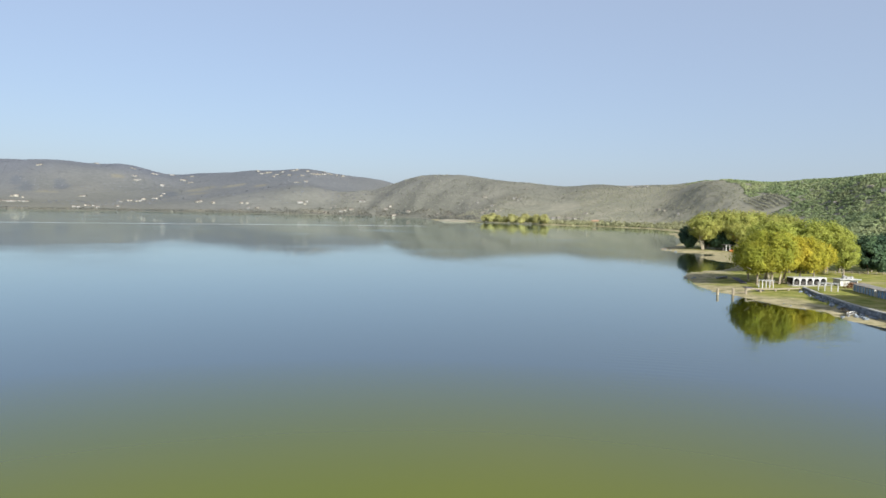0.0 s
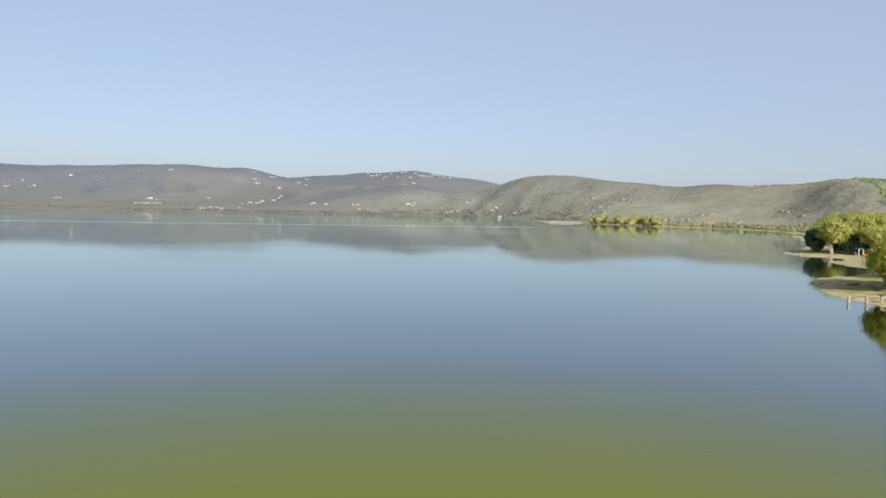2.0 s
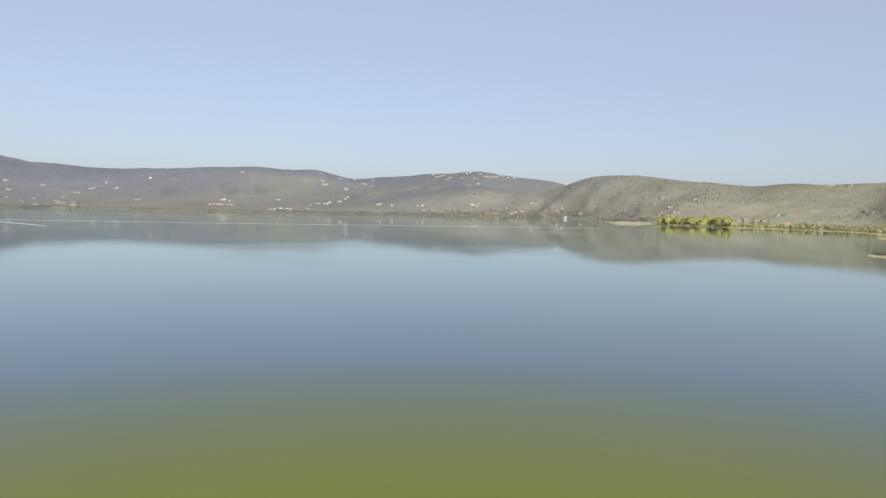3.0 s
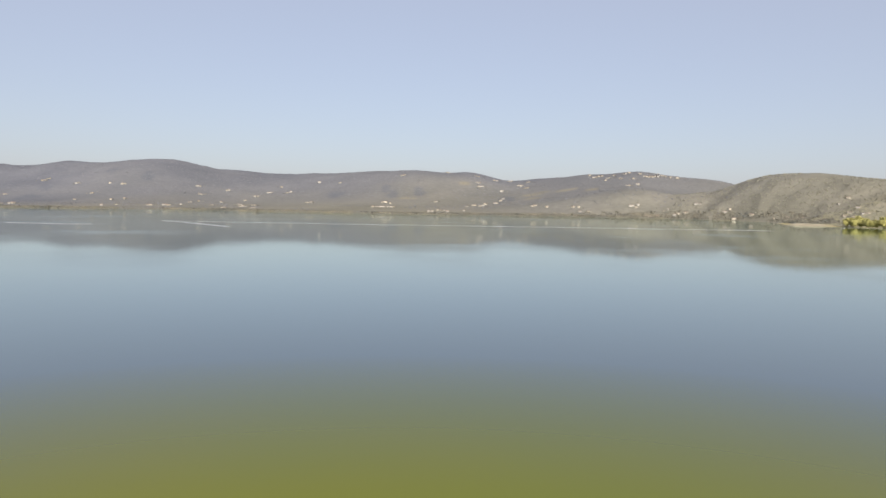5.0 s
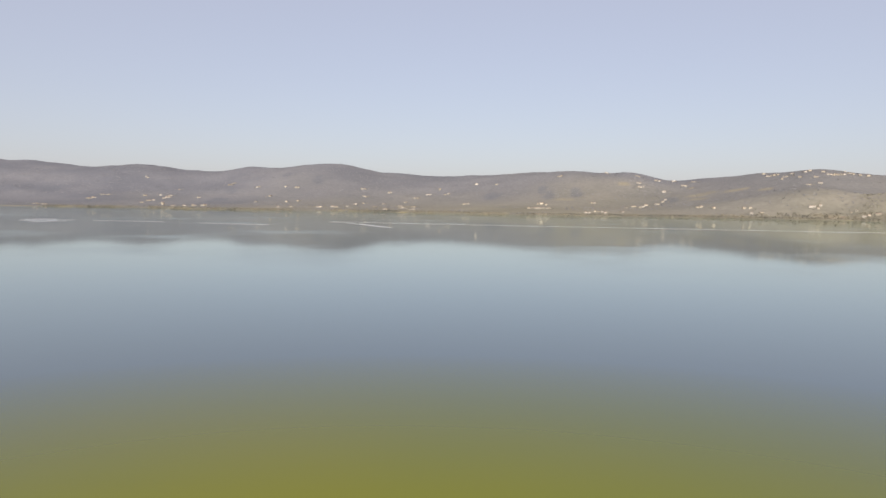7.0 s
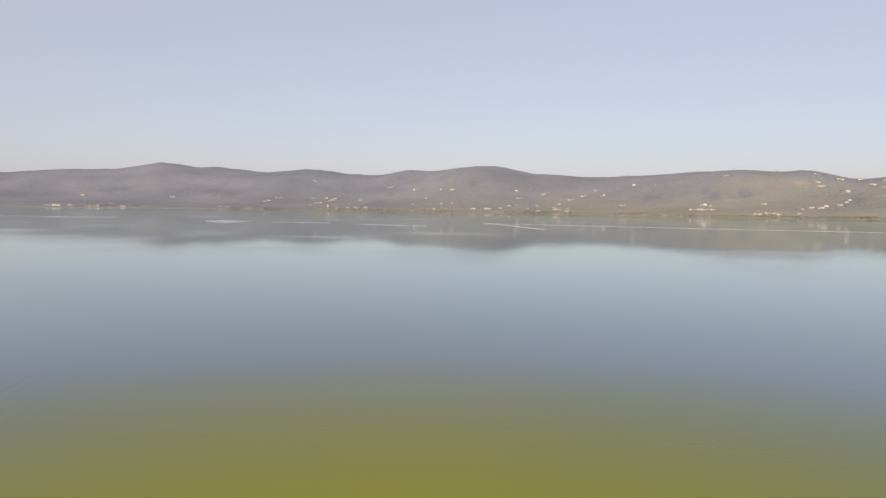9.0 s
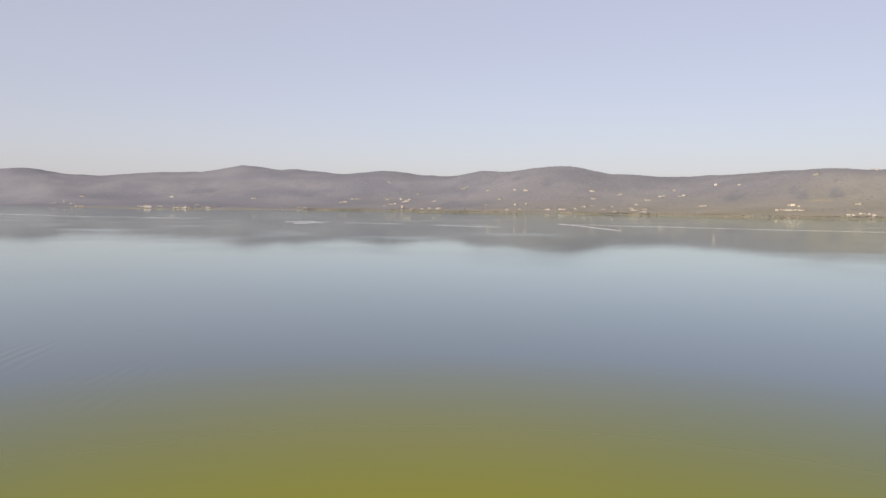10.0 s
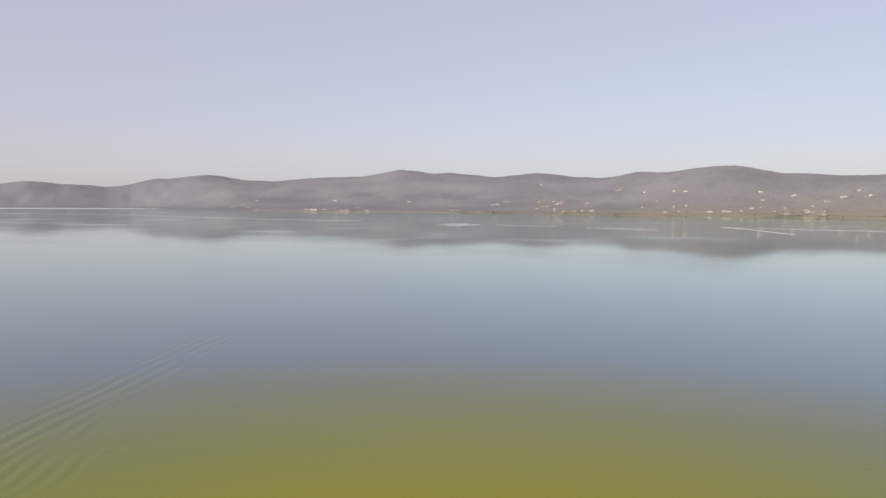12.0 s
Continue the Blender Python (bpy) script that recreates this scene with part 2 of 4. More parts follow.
    link(geo.outputs["Position"], calm.inputs["Vector"])
    gusts = n.new("ShaderNodeTexNoise")
    gusts.inputs["Scale"].default_value, gusts.inputs["Detail"].default_value = 0.011, 6
    link(geo.outputs["Position"], gusts.inputs["Vector"])
    height = node_math("ADD", node_math("MULTIPLY", trains, 0.033), node_math("MULTIPLY", calm.outputs["Fac"], 0.012))
    bump = n.new("ShaderNodeBump")
    bump.inputs["Strength"].default_value, bump.inputs["Distance"].default_value = 1.0, 1.0
    link(height, bump.inputs["Height"])
    for socket in (body.inputs["Normal"], gloss.inputs["Normal"]):
        link(bump.outputs["Normal"], socket)
    span = n.new("ShaderNodeMapRange")
    span.inputs[1].default_value, span.inputs[2].default_value, span.inputs[3].default_value, span.inputs[4].default_value = 0.5, 0.66, 0.045, 0.105
    link(gusts.outputs["Fac"], span.inputs[0])
    ruffled = node_math("MULTIPLY", fade(-3560, -700, 98, 900, 420), 0.3)
    link(node_math("ADD", span.outputs[0], ruffled), gloss.inputs["Roughness"])
    return m


# wave trains left by passing boats: middle, slant, half length, half width, heading, wave length, weight
RIPPLES = [(-90, -8.5, 159, 38, 5.5, 66.5, 1.9, 1.0), (-63, -14, 160, 17, 8, 75, 1.5, 0.4), (-85, 8, 150, 20, 9, 60, 1.8, 0.32),
           (-115, 1, 145, 9, 5, 60, 1.9, 0.25), (34, 100, 60, 34, 14, 75, 2.0, 0.25),
           (70, 121, 65, 30, 9, 70, 1.5, 0.2)]
M_GROUND, M_WATER = ground_material(), water_material()


# ---------------------------------------------------------------- the lie of the land
# the lake's shore, walked with the water on the left hand
SHORE = np.array([
    (260, -150), (170, 20), (112, 92), (87, 128), (84, 141), (85, 154), (81.5, 160), (79.5, 168), (77, 178), (75.5, 191), (76.5, 205),
    (79, 218), (81, 230), (86.5, 245), (97, 256), (110, 268), (119, 282), (125, 293), (130.5, 306), (127.5, 316), (126, 331), (130, 349), (143, 361),
    (146, 374), (129, 384), (129, 405), (134, 424), (142, 440), (153, 454),
    (170, 495), (195, 560), (232, 700), (295, 858), (279, 973), (222, 1045), (150, 1067), (81, 1150), (0, 1160), (-30, 1330),
    (-60, 1500), (-260, 1640), (-502, 1546), (-676, 1400), (-850, 1300), (-1309, 1178), (-1480, 960), (-1872, 873),
    (-2080, 640), (-2150, 300), (-2900, 80), (-4050, -420), (-4000, -1150), (-3900, -1900)], float)

# hills: east, north, height, half width
NEAR_HILLS = [(345, 560, 24, 80), (430, 575, 30, 90), (617, 827, 31, 69), (554, 893, 47, 82), (594, 1114, 63, 97), (489, 1258, 46, 67),
              (460, 1428, 59, 95), (360, 1559, 57, 99), (231, 1735, 71, 127), (87, 1748, 23, 93), (-50, 1749, 100, 176), (-235, 1790, 11, 80), (-370, 1830, 34, 100), (-520, 1860, 22, 120), (-700, 1900, 12, 130), (690, 820, 35, 120), (431, 1021, 39, 80)]
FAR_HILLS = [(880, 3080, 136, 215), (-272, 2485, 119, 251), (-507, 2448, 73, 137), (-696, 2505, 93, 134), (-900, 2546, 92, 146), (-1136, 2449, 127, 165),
             (-1319, 2356, 80, 141), (-1470, 2265, 97, 178), (-1820, 2385, 105, 205), (-2061, 2180, 125, 217),
             (-2297, 2007, 148, 180), (-2402, 1879, 49, 130), (-2712, 1880, 152, 190), (-3213, 1624, 174, 281)]
WEST_HILLS = [(-3092, 1844, 43, 137), (-3651, 1371, 150, 228), (-4054, 1097, 167, 236), (-4008, 1254, 44, 201), (-4274, 808, 116, 259),
              (-4372, 492, 135, 332), (-4600, -7, 178, 302), (-4586, -355, 101, 191), (-4647, -707, 117, 229), (-4630, -1014, 120, 193),
              (-4600, -1375, 150, 204)]


def rand_grid(ix, iy, seed):
    n = np.sin(ix * 127.1 + iy * 311.7 + seed * 74.7) * 43758.5453
    return n - np.floor(n)


def value_noise(x, y, seed):
    ix, iy = np.floor(x), np.floor(y)
    fx, fy = x - ix, y - iy
    fx, fy = fx * fx * (3 - 2 * fx), fy * fy * (3 - 2 * fy)
    a, b = rand_grid(ix, iy, seed), rand_grid(ix + 1, iy, seed)
    c, d = rand_grid(ix, iy + 1, seed), rand_grid(ix + 1, iy + 1, seed)
    return (a * (1 - fx) + b * fx) * (1 - fy) + (c * (1 - fx) + d * fx) * fy - 0.5


def fbm(x, y, size, seed, octaves=4):
    total, amp = 0.0, 1.0
    for i in range(octaves):
        total = total + amp * value_noise(x / size * 2 ** i + 7.3 * i, y / size * 2 ** i - 3.1 * i, seed + i)
        amp *= 0.5
    return total


def ease(v, a, b):
    q = np.clip((v - a) / (b - a), 0, 1)
    return q * q * (3 - 2 * q)


def shore_distance(x, y):
    """Metres from the waterline, positive on land."""
    x, y = np.asarray(x, float), np.asarray(y, float)
    best, sign = np.full(x.shape, 1e18), np.ones(x.shape)
    cross_count = np.zeros(x.shape, int)
    loop = np.vstack([SHORE, [(-7000, -1900), (-7000, 7000), (7000, 7000), (7000, -150)]])
    for i in range(len(loop)):
        (ax, ay), (bx, by) = loop[i], loop[(i + 1) % len(loop)]
        dx, dy = bx - ax, by - ay
        q = np.clip(((x - ax) * dx + (y - ay) * dy) / (dx * dx + dy * dy), 0, 1)
        d = (x - ax - q * dx) ** 2 + (y - ay - q * dy) ** 2
        if i < len(SHORE) - 1:
            best = np.minimum(best, d)
        hit = (ay > y) != (by > y)
        with np.errstate(divide="ignore", invalid="ignore"):
            cross_count += hit & (x < ax + (y - ay) * dx / (dy if dy else 1e-9))
    return np.sqrt(best) * np.where(cross_count % 2 == 1, 1, -1)


# the quay wall's foot: the lawn behind it lies higher than the beach before it
QUAY = [(100.5, 190.5), (96.6, 176.0), (92.8, 156.0), (91.6, 142.0), (93.0, 118.0)]


def quay_x(y):
    return np.interp(y, [q[1] for q in QUAY[::-1]], [q[0] for q in QUAY[::-1]])


def land_height(x, y):
    x, y = np.asarray(x, float), np.asarray(y, float)
    r = np.hypot(x, y)
    d = shore_distance(x, y)
    d = d + np.where(r < 700, fbm(x, y, 9, 31, 3) * 3.2, fbm(x, y, 60, 33, 3) * 22)
    near = 1 - ease(r, 500, 900)
    beach = np.where(d > 0, 0.95 * ease(d, -3, 17) - 0.95 * ease(0.0, -3, 17), np.maximum(d * 0.06, -3.0))
    lawn = ease(x - quay_x(y), 0.2, 1.0) * ease(y, 100, 118) * (1 - ease(y, 190, 196))
    beach = np.where((lawn > 0) & (d > 0), beach * (1 - lawn) + np.maximum(beach, 1.7) * lawn, beach)
    z = beach + ease(d, 10, 400) * (2 + 1.5 * (1 - near))
    z = z + np.where(r < 700, 0.12 * fbm(x, y, 6, 5, 3) * ease(d, 2, 12), 0)
    z = z + 2.2 * np.exp(-((x - 14) / 30) ** 4 - ((y - 1190) / 26) ** 4) * ease(d, 2, 12)
    hills = np.zeros_like(x)
    for group in (NEAR_HILLS, FAR_HILLS, WEST_HILLS):
        for cx, cy, h, half in group:
            dist = math.hypot(cx, cy)
            ux, uy = cx / dist, cy / dist
            along, across = (x - cx) * ux + (y - cy) * uy, (x - cx) * uy - (y - cy) * ux
            hills = hills + h * np.exp(-(across / half) ** 2 - (along / (0.17 * dist)) ** 2)
    rough = ease(hills, 6, 60) * np.clip(r / 2500, 0.3, 1.2)
    gullies = ease(hills, 6, 60) * np.clip((r - 1400) / 1900, 0.1, 0.8)
    hills = hills + rough * (fbm(x, y, 420, 11, 4) * 10 + fbm(x, y, 60, 17, 3) * 2.5) + gullies * (np.abs(fbm(x, y, 230, 19, 3)) - 0.22) * -16
    return z + hills * ease(d, 20, 260 + 0.12 * np.maximum(r - 2500, 0))


# ---------------------------------------------------------------- small builders
def mesh_of(name, verts, faces, mat, smooth=False):
    me = bpy.data.meshes.new(name)
    me.from_pydata([tuple(v) for v in verts], [], [tuple(f) for f in faces])
    if mat:
        me.materials.append(mat)
    if smooth:
        me.polygons.foreach_set("use_smooth", [True] * len(me.polygons))
    me.update()
    return me


def part(name, bm, mat, parent, label=""):
    me = bpy.data.meshes.new(name)
    bm.normal_update()
    bm.to_mesh(me)
    bm.free()
    me.materials.append(mat)
    ob = new(name, me)
    ob.parent = parent
    if label:
        ob["label"] = label
    return ob


def part_mesh(name, me, parent, label=""):
    ob = new(name, me)
    ob.parent = parent
    if label:
        ob["label"] = label
    return ob


def box(bm, x0, x1, y0, y1, z0, z1, bevel=0.0):
    made = bmesh.ops.create_cube(bm, size=1.0)["verts"]
    bmesh.ops.scale(bm, vec=(x1 - x0, y1 - y0, z1 - z0), verts=made)
    bmesh.ops.translate(bm, vec=((x0 + x1) / 2, (y0 + y1) / 2, (z0 + z1) / 2), verts=made)
    if bevel:
        edges = list({e for v in made for e in v.link_edges})
        bmesh.ops.bevel(bm, geom=edges, offset=bevel, segments=2, affect="EDGES", profile=0.6)
    return bm


def new_box(*a, **k):
    return box(bmesh.new(), *a, **k)


def rod(bm, a, b, r0, r1=None, sides=8):
    a, b = Vector(a), Vector(b)
    r1 = r0 if r1 is None else r1
    turn = (b - a).to_track_quat("Z", "Y").to_matrix()
    ends = []
    for p, r in ((a, r0), (b, r1)):
        ends.append([bm.verts.new(p + turn @ Vector((r * math.cos(2 * math.pi * i / sides), r * math.sin(2 * math.pi * i / sides), 0)))
                     for i in range(sides)])
    for i in range(sides):
        j = (i + 1) % sides
        bm.faces.new((ends[0][i], ends[0][j], ends[1][j], ends[1][i]))
    bm.faces.new(ends[0][::-1])
    bm.faces.new(ends[1])
    return bm


def thing(name, label, category, at=(0, 0, 0), turn=0.0, group=""):
    ob = new(name)
    ob.empty_display_size = 0.3
    ob.matrix_world = pose(*at, 0, 0, turn)
    return tagged(ob, label, category, group)


def ground_at(x, y):
    return float(land_height(np.array([x]), np.array([y]))[0])


def on_land(x, y, sink=0.0):
    return (x, y, ground_at(x, y) - sink)


# ---------------------------------------------------------------- the ground sheet
# bare and stubble fields, and bluish gully shade painted on the slopes: east, north, half width
FIELDS = [(-1013, 2143, 23), (-1057, 1843, 35), (-735, 2036, 35), (-630, 2076, 53), (-707, 2078, 36), (-697, 1954, 24), (-540, 2024, 21),
          (-311, 1686, 40), (40, 1407, 40), (220, 1254, 40), (141, 1518, 40), (-1426, 1535, 40), (-1570, 1304, 40)]
GULLY_SHADE = [(-1148, 1894, 24), (-1079, 1952, 24), (-2268, 1474, 26), (-2021, 1690, 22), (-2226, 1706, 22), (-1344, 1854, 30), (-1195, 1930, 18), (-2135, 1338, 36),
         (-2876, 1075, 50), (-2122, 1302, 26), (-3393, 727, 85), (-776, 1951, 26)]


def build_ground():
    turns = np.radians(np.concatenate([np.arange(-70, -36, 0.6), np.arange(-36, -14, 0.14), np.arange(-14, 108, 0.22), np.arange(108, 125, 0.8)]))
    radii = np.concatenate([np.arange(95, 270, 1.2), np.geomspace(270, 900, 110), np.geomspace(915, 4960, 190)])
    a, r = np.meshgrid(turns, radii)
    x, y = -r * np.sin(a), r * np.cos(a)
    z = land_height(x, y)
    d = shore_distance(x, y)
    rows, cols = x.shape
    index = np.arange(rows * cols).reshape(rows, cols)
    quads = np.stack([index[:-1, :-1], index[:-1, 1:], index[1:, 1:], index[1:, :-1]], -1).reshape(-1, 4)
    keep = (z.ravel()[quads] > -1.6).any(1)
    quads = quads[keep][:, ::-1]
    used = np.unique(quads)
    remap = np.full(rows * cols, -1)
    remap[used] = np.arange(len(used))
    co = np.stack([x, y, z], -1).reshape(-1, 3)[used]
    me = bpy.data.meshes.new("ground")
    me.from_pydata(co.tolist(), [], remap[quads].tolist())
    me.materials.append(M_GROUND)
    X, Y, Z, D, R = co[:, 0], co[:, 1], co[:, 2], d.ravel()[used], np.hypot(co[:, 0], co[:, 1])
    worn = fbm(X, Y, 14, 41, 4)
    grass = ease(D + worn * np.where(Y > 280, 14, 19), np.where(Y > 280, 9, 3), np.where(Y > 280, 24, 12)) * np.where(R < 700, 1, 0.45)
    trail = np.exp(-((Y - (214 + 0.12 * (X - 118))) / 3.0) ** 2) * ease(X, 100, 104)
    grass = grass * (1 - 0.85 * trail)
    # The hazed scrub and woods tones come in with distance from the camera
    scrub = ease(R + fbm(X, Y, 200, 43, 3) * 260, 430, 800) * np.where(R > 2400, 1.0, np.where(R > 1300, ease(D, -8, -1), ease(D, 8, 40)))
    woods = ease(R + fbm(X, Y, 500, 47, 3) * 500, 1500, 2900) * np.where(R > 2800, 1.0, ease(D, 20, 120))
    bare, gully_shade = np.zeros_like(X), np.zeros_like(X)
    for marks, out, depth in ((FIELDS, bare, 24), (GULLY_SHADE, gully_shade, 75)):
        for fx, fy, half in marks:
            far = math.hypot(fx, fy)
            along, across = ((X - fx) * fx + (Y - fy) * fy) / far, ((X - fx) * fy - (Y - fy) * fx) / far
            out[:] = np.maximum(out, ease(np.exp(-(across / half) ** 2 - (along / depth) ** 2) + 0.5 * fbm(X, Y, 45, 61, 3), 0.3, 0.75))
    clearing = np.exp(-((X - 426) / 8) ** 2 - ((Y - 954) / 18) ** 2)
    grass, scrub = grass * (1 - clearing), scrub * (1 - clearing)
    # Where the haze-lightened hill tone lies
    meadow = ease(R, 330, 480) * (1 - ease(R, 1350, 1650)) * ease(D, 14, 45) * ease(X, 60, 140)
    bank = np.minimum(1, 1.6 * np.exp(-((X - 14) / 30) ** 4 - ((Y - 1178) / 34) ** 4))
    meadow, grass, scrub, woods = meadow * (1 - clearing) * (1 - bank), grass * (1 - bank), scrub * (1 - bank), woods * (1 - bank)
    marks = me.color_attributes.new("patches", "FLOAT_COLOR", "POINT")
    marks.data.foreach_set("color", np.stack([0.6 * bare, 0.5 * gully_shade, bank, 0 * bare + 1], -1).astype(np.float32).ravel())
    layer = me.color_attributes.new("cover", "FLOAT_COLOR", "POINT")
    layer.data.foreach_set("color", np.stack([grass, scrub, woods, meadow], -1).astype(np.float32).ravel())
    me.polygons.foreach_set("use_smooth", [True] * len(me.polygons))
    tagged(new("ground", me), "sandy lake shore, worn grass and wooded hills behind", "ground", kind="structure")


def build_water():
    bm = bmesh.new()
    rings = [0, 40, 90, 160, 260, 420, 700, 1200, 2000, 3200, 4970]
    sides = 96
    last = [bm.verts.new((0, 0, 0))]
    for r in rings[1:]:
        ring = [bm.verts.new((r * math.cos(2 * math.pi * i / sides), r * math.sin(2 * math.pi * i / sides), 0)) for i in range(sides)]
        for i in range(sides):
            j = (i + 1) % sides
            bm.faces.new((last[0], ring[i], ring[j]) if len(last) == 1 else (last[i], ring[i], ring[j], last[j]))
        last = ring
    me = bpy.data.meshes.new("water")
    bm.to_mesh(me)
    bm.free()
    me.materials.append(M_WATER)
    tagged(new("water", me), "calm blue-green lake water, olive where one looks down into it", "lake", kind="structure")


build_ground()
build_water()


# ---------------------------------------------------------------- trees
def leaf_cloud(rng, centres, radii, leaves, size, flat=0.85, lift=0.25, loose=0.55, heart=None):
    """Small four-cornered leaf sprays set over clumps; returns vertices and faces."""
    centres, radii = np.asarray(centres, float), np.asarray(radii, float)
    n = len(centres) * leaves
    way = rng.normal(size=(n, 3))
    way /= np.linalg.norm(way, axis=1)[:, None]
    depth = rng.uniform(0.55, 1.08, n)
    rr = np.repeat(radii, leaves)
    at = np.repeat(centres, leaves, 0) + way * (rr * depth)[:, None] * np.array([1, 1, flat])
    if heart is not None:
        out = at - np.asarray(heart, float)
        way = 0.45 * way + out / np.linalg.norm(out, axis=1)[:, None]
    facing = way + rng.normal(scale=loose, size=(n, 3)) + np.array([0, 0, lift])
    facing /= np.linalg.norm(facing, axis=1)[:, None]
    side = np.cross(facing, rng.normal(size=(n, 3)))
    side /= np.linalg.norm(side, axis=1)[:, None]
    up = np.cross(facing, side)
    s = size * rng.uniform(0.6, 1.35, n)
    s2 = s * rng.uniform(0.55, 0.95, n)
    corners = np.stack([at - side * s[:, None], at - up * s2[:, None] * 0.8, at + side * s[:, None], at + up * s2[:, None]], 1)
    return corners.reshape(-1, 3), np.arange(n * 4).reshape(-1, 4)


def tree_kind(seed, height, spread, low, bark, leaves_mat, clumps=70, leaves=62, size=0.42, shape="round", stems=1):
    """A tapered trunk with limbs, and a crown of leaf clumps on them. Returns a thing at the origin."""
    rng = np.random.default_rng(seed)
    root = thing("tree", "", "tree")
    bm = bmesh.new()
    base = height * 0.018 + 0.10
    heads = []
    for k in range(stems):
        lean = rng.normal(scale=0.10 if stems == 1 else 0.22, size=2)
        fork = height * (low + 0.12)
        p0, p1 = Vector((0.5 * k * rng.normal(), 0.5 * k * rng.normal(), -0.4)), Vector((lean[0] * fork, lean[1] * fork, fork))
        rod(bm, p0, p1, base, base * 0.72, 9)
        p2 = p1 + Vector((lean[0] * 2, lean[1] * 2, height * 0.38))
        rod(bm, p1, p2, base * 0.72, base * 0.25, 7)
        for i in range(7):
            a = 2 * math.pi * (i / 7 + rng.uniform(-0.07, 0.07))
            root_at = p1.lerp(p2, rng.uniform(-0.15, 0.75))
            out = spread * rng.uniform(0.55, 0.85)
            tip = root_at + Vector((out * math.cos(a), out * math.sin(a), height * rng.uniform(0.08, 0.28)))
            mid = root_at.lerp(tip, 0.5) + Vector((0, 0, -height * 0.02))
            rod(bm, root_at, mid, base * 0.38, base * 0.24, 6)
            rod(bm, mid, tip, base * 0.24, base * 0.08, 5)
            heads.append(tip)
    part("trunk", bm, bark, root)
    centres, radii = [], []
    mid_z, half_z = height * (low + 1) / 2, height * (1 - low) / 2
    lobes = [(rng.uniform(0, 2 * math.pi), rng.uniform(-0.5, 0.9), rng.uniform(0.85, 1.15)) for _ in range(9)]
    while len(centres) < clumps:
        v = rng.normal(size=3)
        v /= np.linalg.norm(v)
        q = rng.uniform(0.35, 0.95) ** 0.6
        lump = 1.0
        for la, lz, lw in lobes:
            near_lobe = max(0.0, v[0] * math.cos(la) * 0.8 + v[1] * math.sin(la) * 0.8 + v[2] * lz)
            lump = max(lump * 0.985, 0.78 + 0.34 * lw * near_lobe ** 2)
        wide = 1.0 if shape == "round" else (1 - 0.35 * max(0, v[2]))
        p = np.array([v[0] * spread * q * lump * wide, v[1] * spread * q * lump * wide, mid_z + v[2] * half_z * q * lump * 0.93])
        if p[2] < height * low:
            continue
        centres.append(p)
        radii.append(spread * rng.uniform(0.15, 0.30))
    verts, faces = leaf_cloud(rng, centres, radii, leaves, size, 0.85, 0.35, 0.5, (0, 0, mid_z - 0.35 * half_z))
    part_mesh("crown", mesh_of("crown", verts, faces, leaves_mat), root)
    return root


def plant(kind, x, y, turn, scale, label, group=""):
    t = copy_thing(kind, pose(x, y, ground_at(x, y), 0, 0, turn) @ Matrix.Diagonal((scale, scale, scale, 1)))
    t.matrix_basis = pose(x, y, ground_at(x, y) - 0.05, 0, 0, turn) @ Matrix.Diagonal((scale, scale, scale, 1))
    return tagged(t, label, "tree", group)


def drop(root):
    for o in (*root.children_recursive, root):
        bpy.data.objects.remove(o)


yellow = [tree_kind(3, 16.0, 7.0, 0.19, M_BARK, M_LEAF_YELLOW, 165, 80, 0.26), tree_kind(4, 16.6, 7.2, 0.17, M_BARK, M_LEAF_GOLDGREEN, 165, 80, 0.26, stems=2),
          tree_kind(5, 15.0, 6.6, 0.15, M_BARK, M_LEAF_GOLDGREEN, 150, 80, 0.26)]
lime = [tree_kind(6, 19.0, 7.2, 0.08, M_BARK, M_LEAF_LIME, 150, 70, 0.31), tree_kind(7, 18.5, 6.6, 0.08, M_BARK, M_LEAF_LIME, 145, 70, 0.31, "pointed")]
olive = [tree_kind(8, 23.0, 10.8, 0.22, M_BARK, M_LEAF_OLIVE, 175, 54, 0.46, stems=2), tree_kind(9, 21.0, 9.6, 0.24, M_BARK, M_LEAF_OLIVE, 165, 54, 0.46, stems=2)]
pale = [tree_kind(12, 19.0, 7.6, 0.08, M_BARK, M_LEAF_HAZE_PALE, 110, 30, 0.8), tree_kind(13, 17.0, 7.0, 0.08, M_BARK, M_LEAF_HAZE_PALE, 110, 30, 0.8)]
dark = [tree_kind(10, 15.0, 6.6, 0.04, M_BARK, M_LEAF_DARK, 130, 52, 0.40), tree_kind(11, 12.0, 5.6, 0.03, M_BARK, M_LEAF_DARK, 120, 52, 0.40)]

for i, (x, y, k, s) in enumerate([(92.6, 202, 2, 0.93), (97.6, 203.5, 1, 1.0), (101.2, 206.5, 0, 0.98), (109.6, 209.8, 0, 0.94), (99, 211, 1, 1.02), (95, 213, 2, 0.97), (115, 212.5, 0, 0.84), (106, 214, 0, 0.98)]):
    plant(yellow[k], x, y, 47 * i, s, "broad shore tree in yellow autumn leaf on the lawn" if k < 2 else "yellow-green shore tree standing behind the beach",
          "trees by the bathing place")
# Trees added out of view on the right, to cast the lawn's shadow
for i, (x, y, k, s) in enumerate([(110.5, 146, 2, 1.0), (105, 138, 2, 0.95), (115, 150, 2, 0.9)]):
    plant(yellow[k], x, y, 71 * i, s, "unseen yellow-green tree added to shade the lawn", "trees by the bathing place")
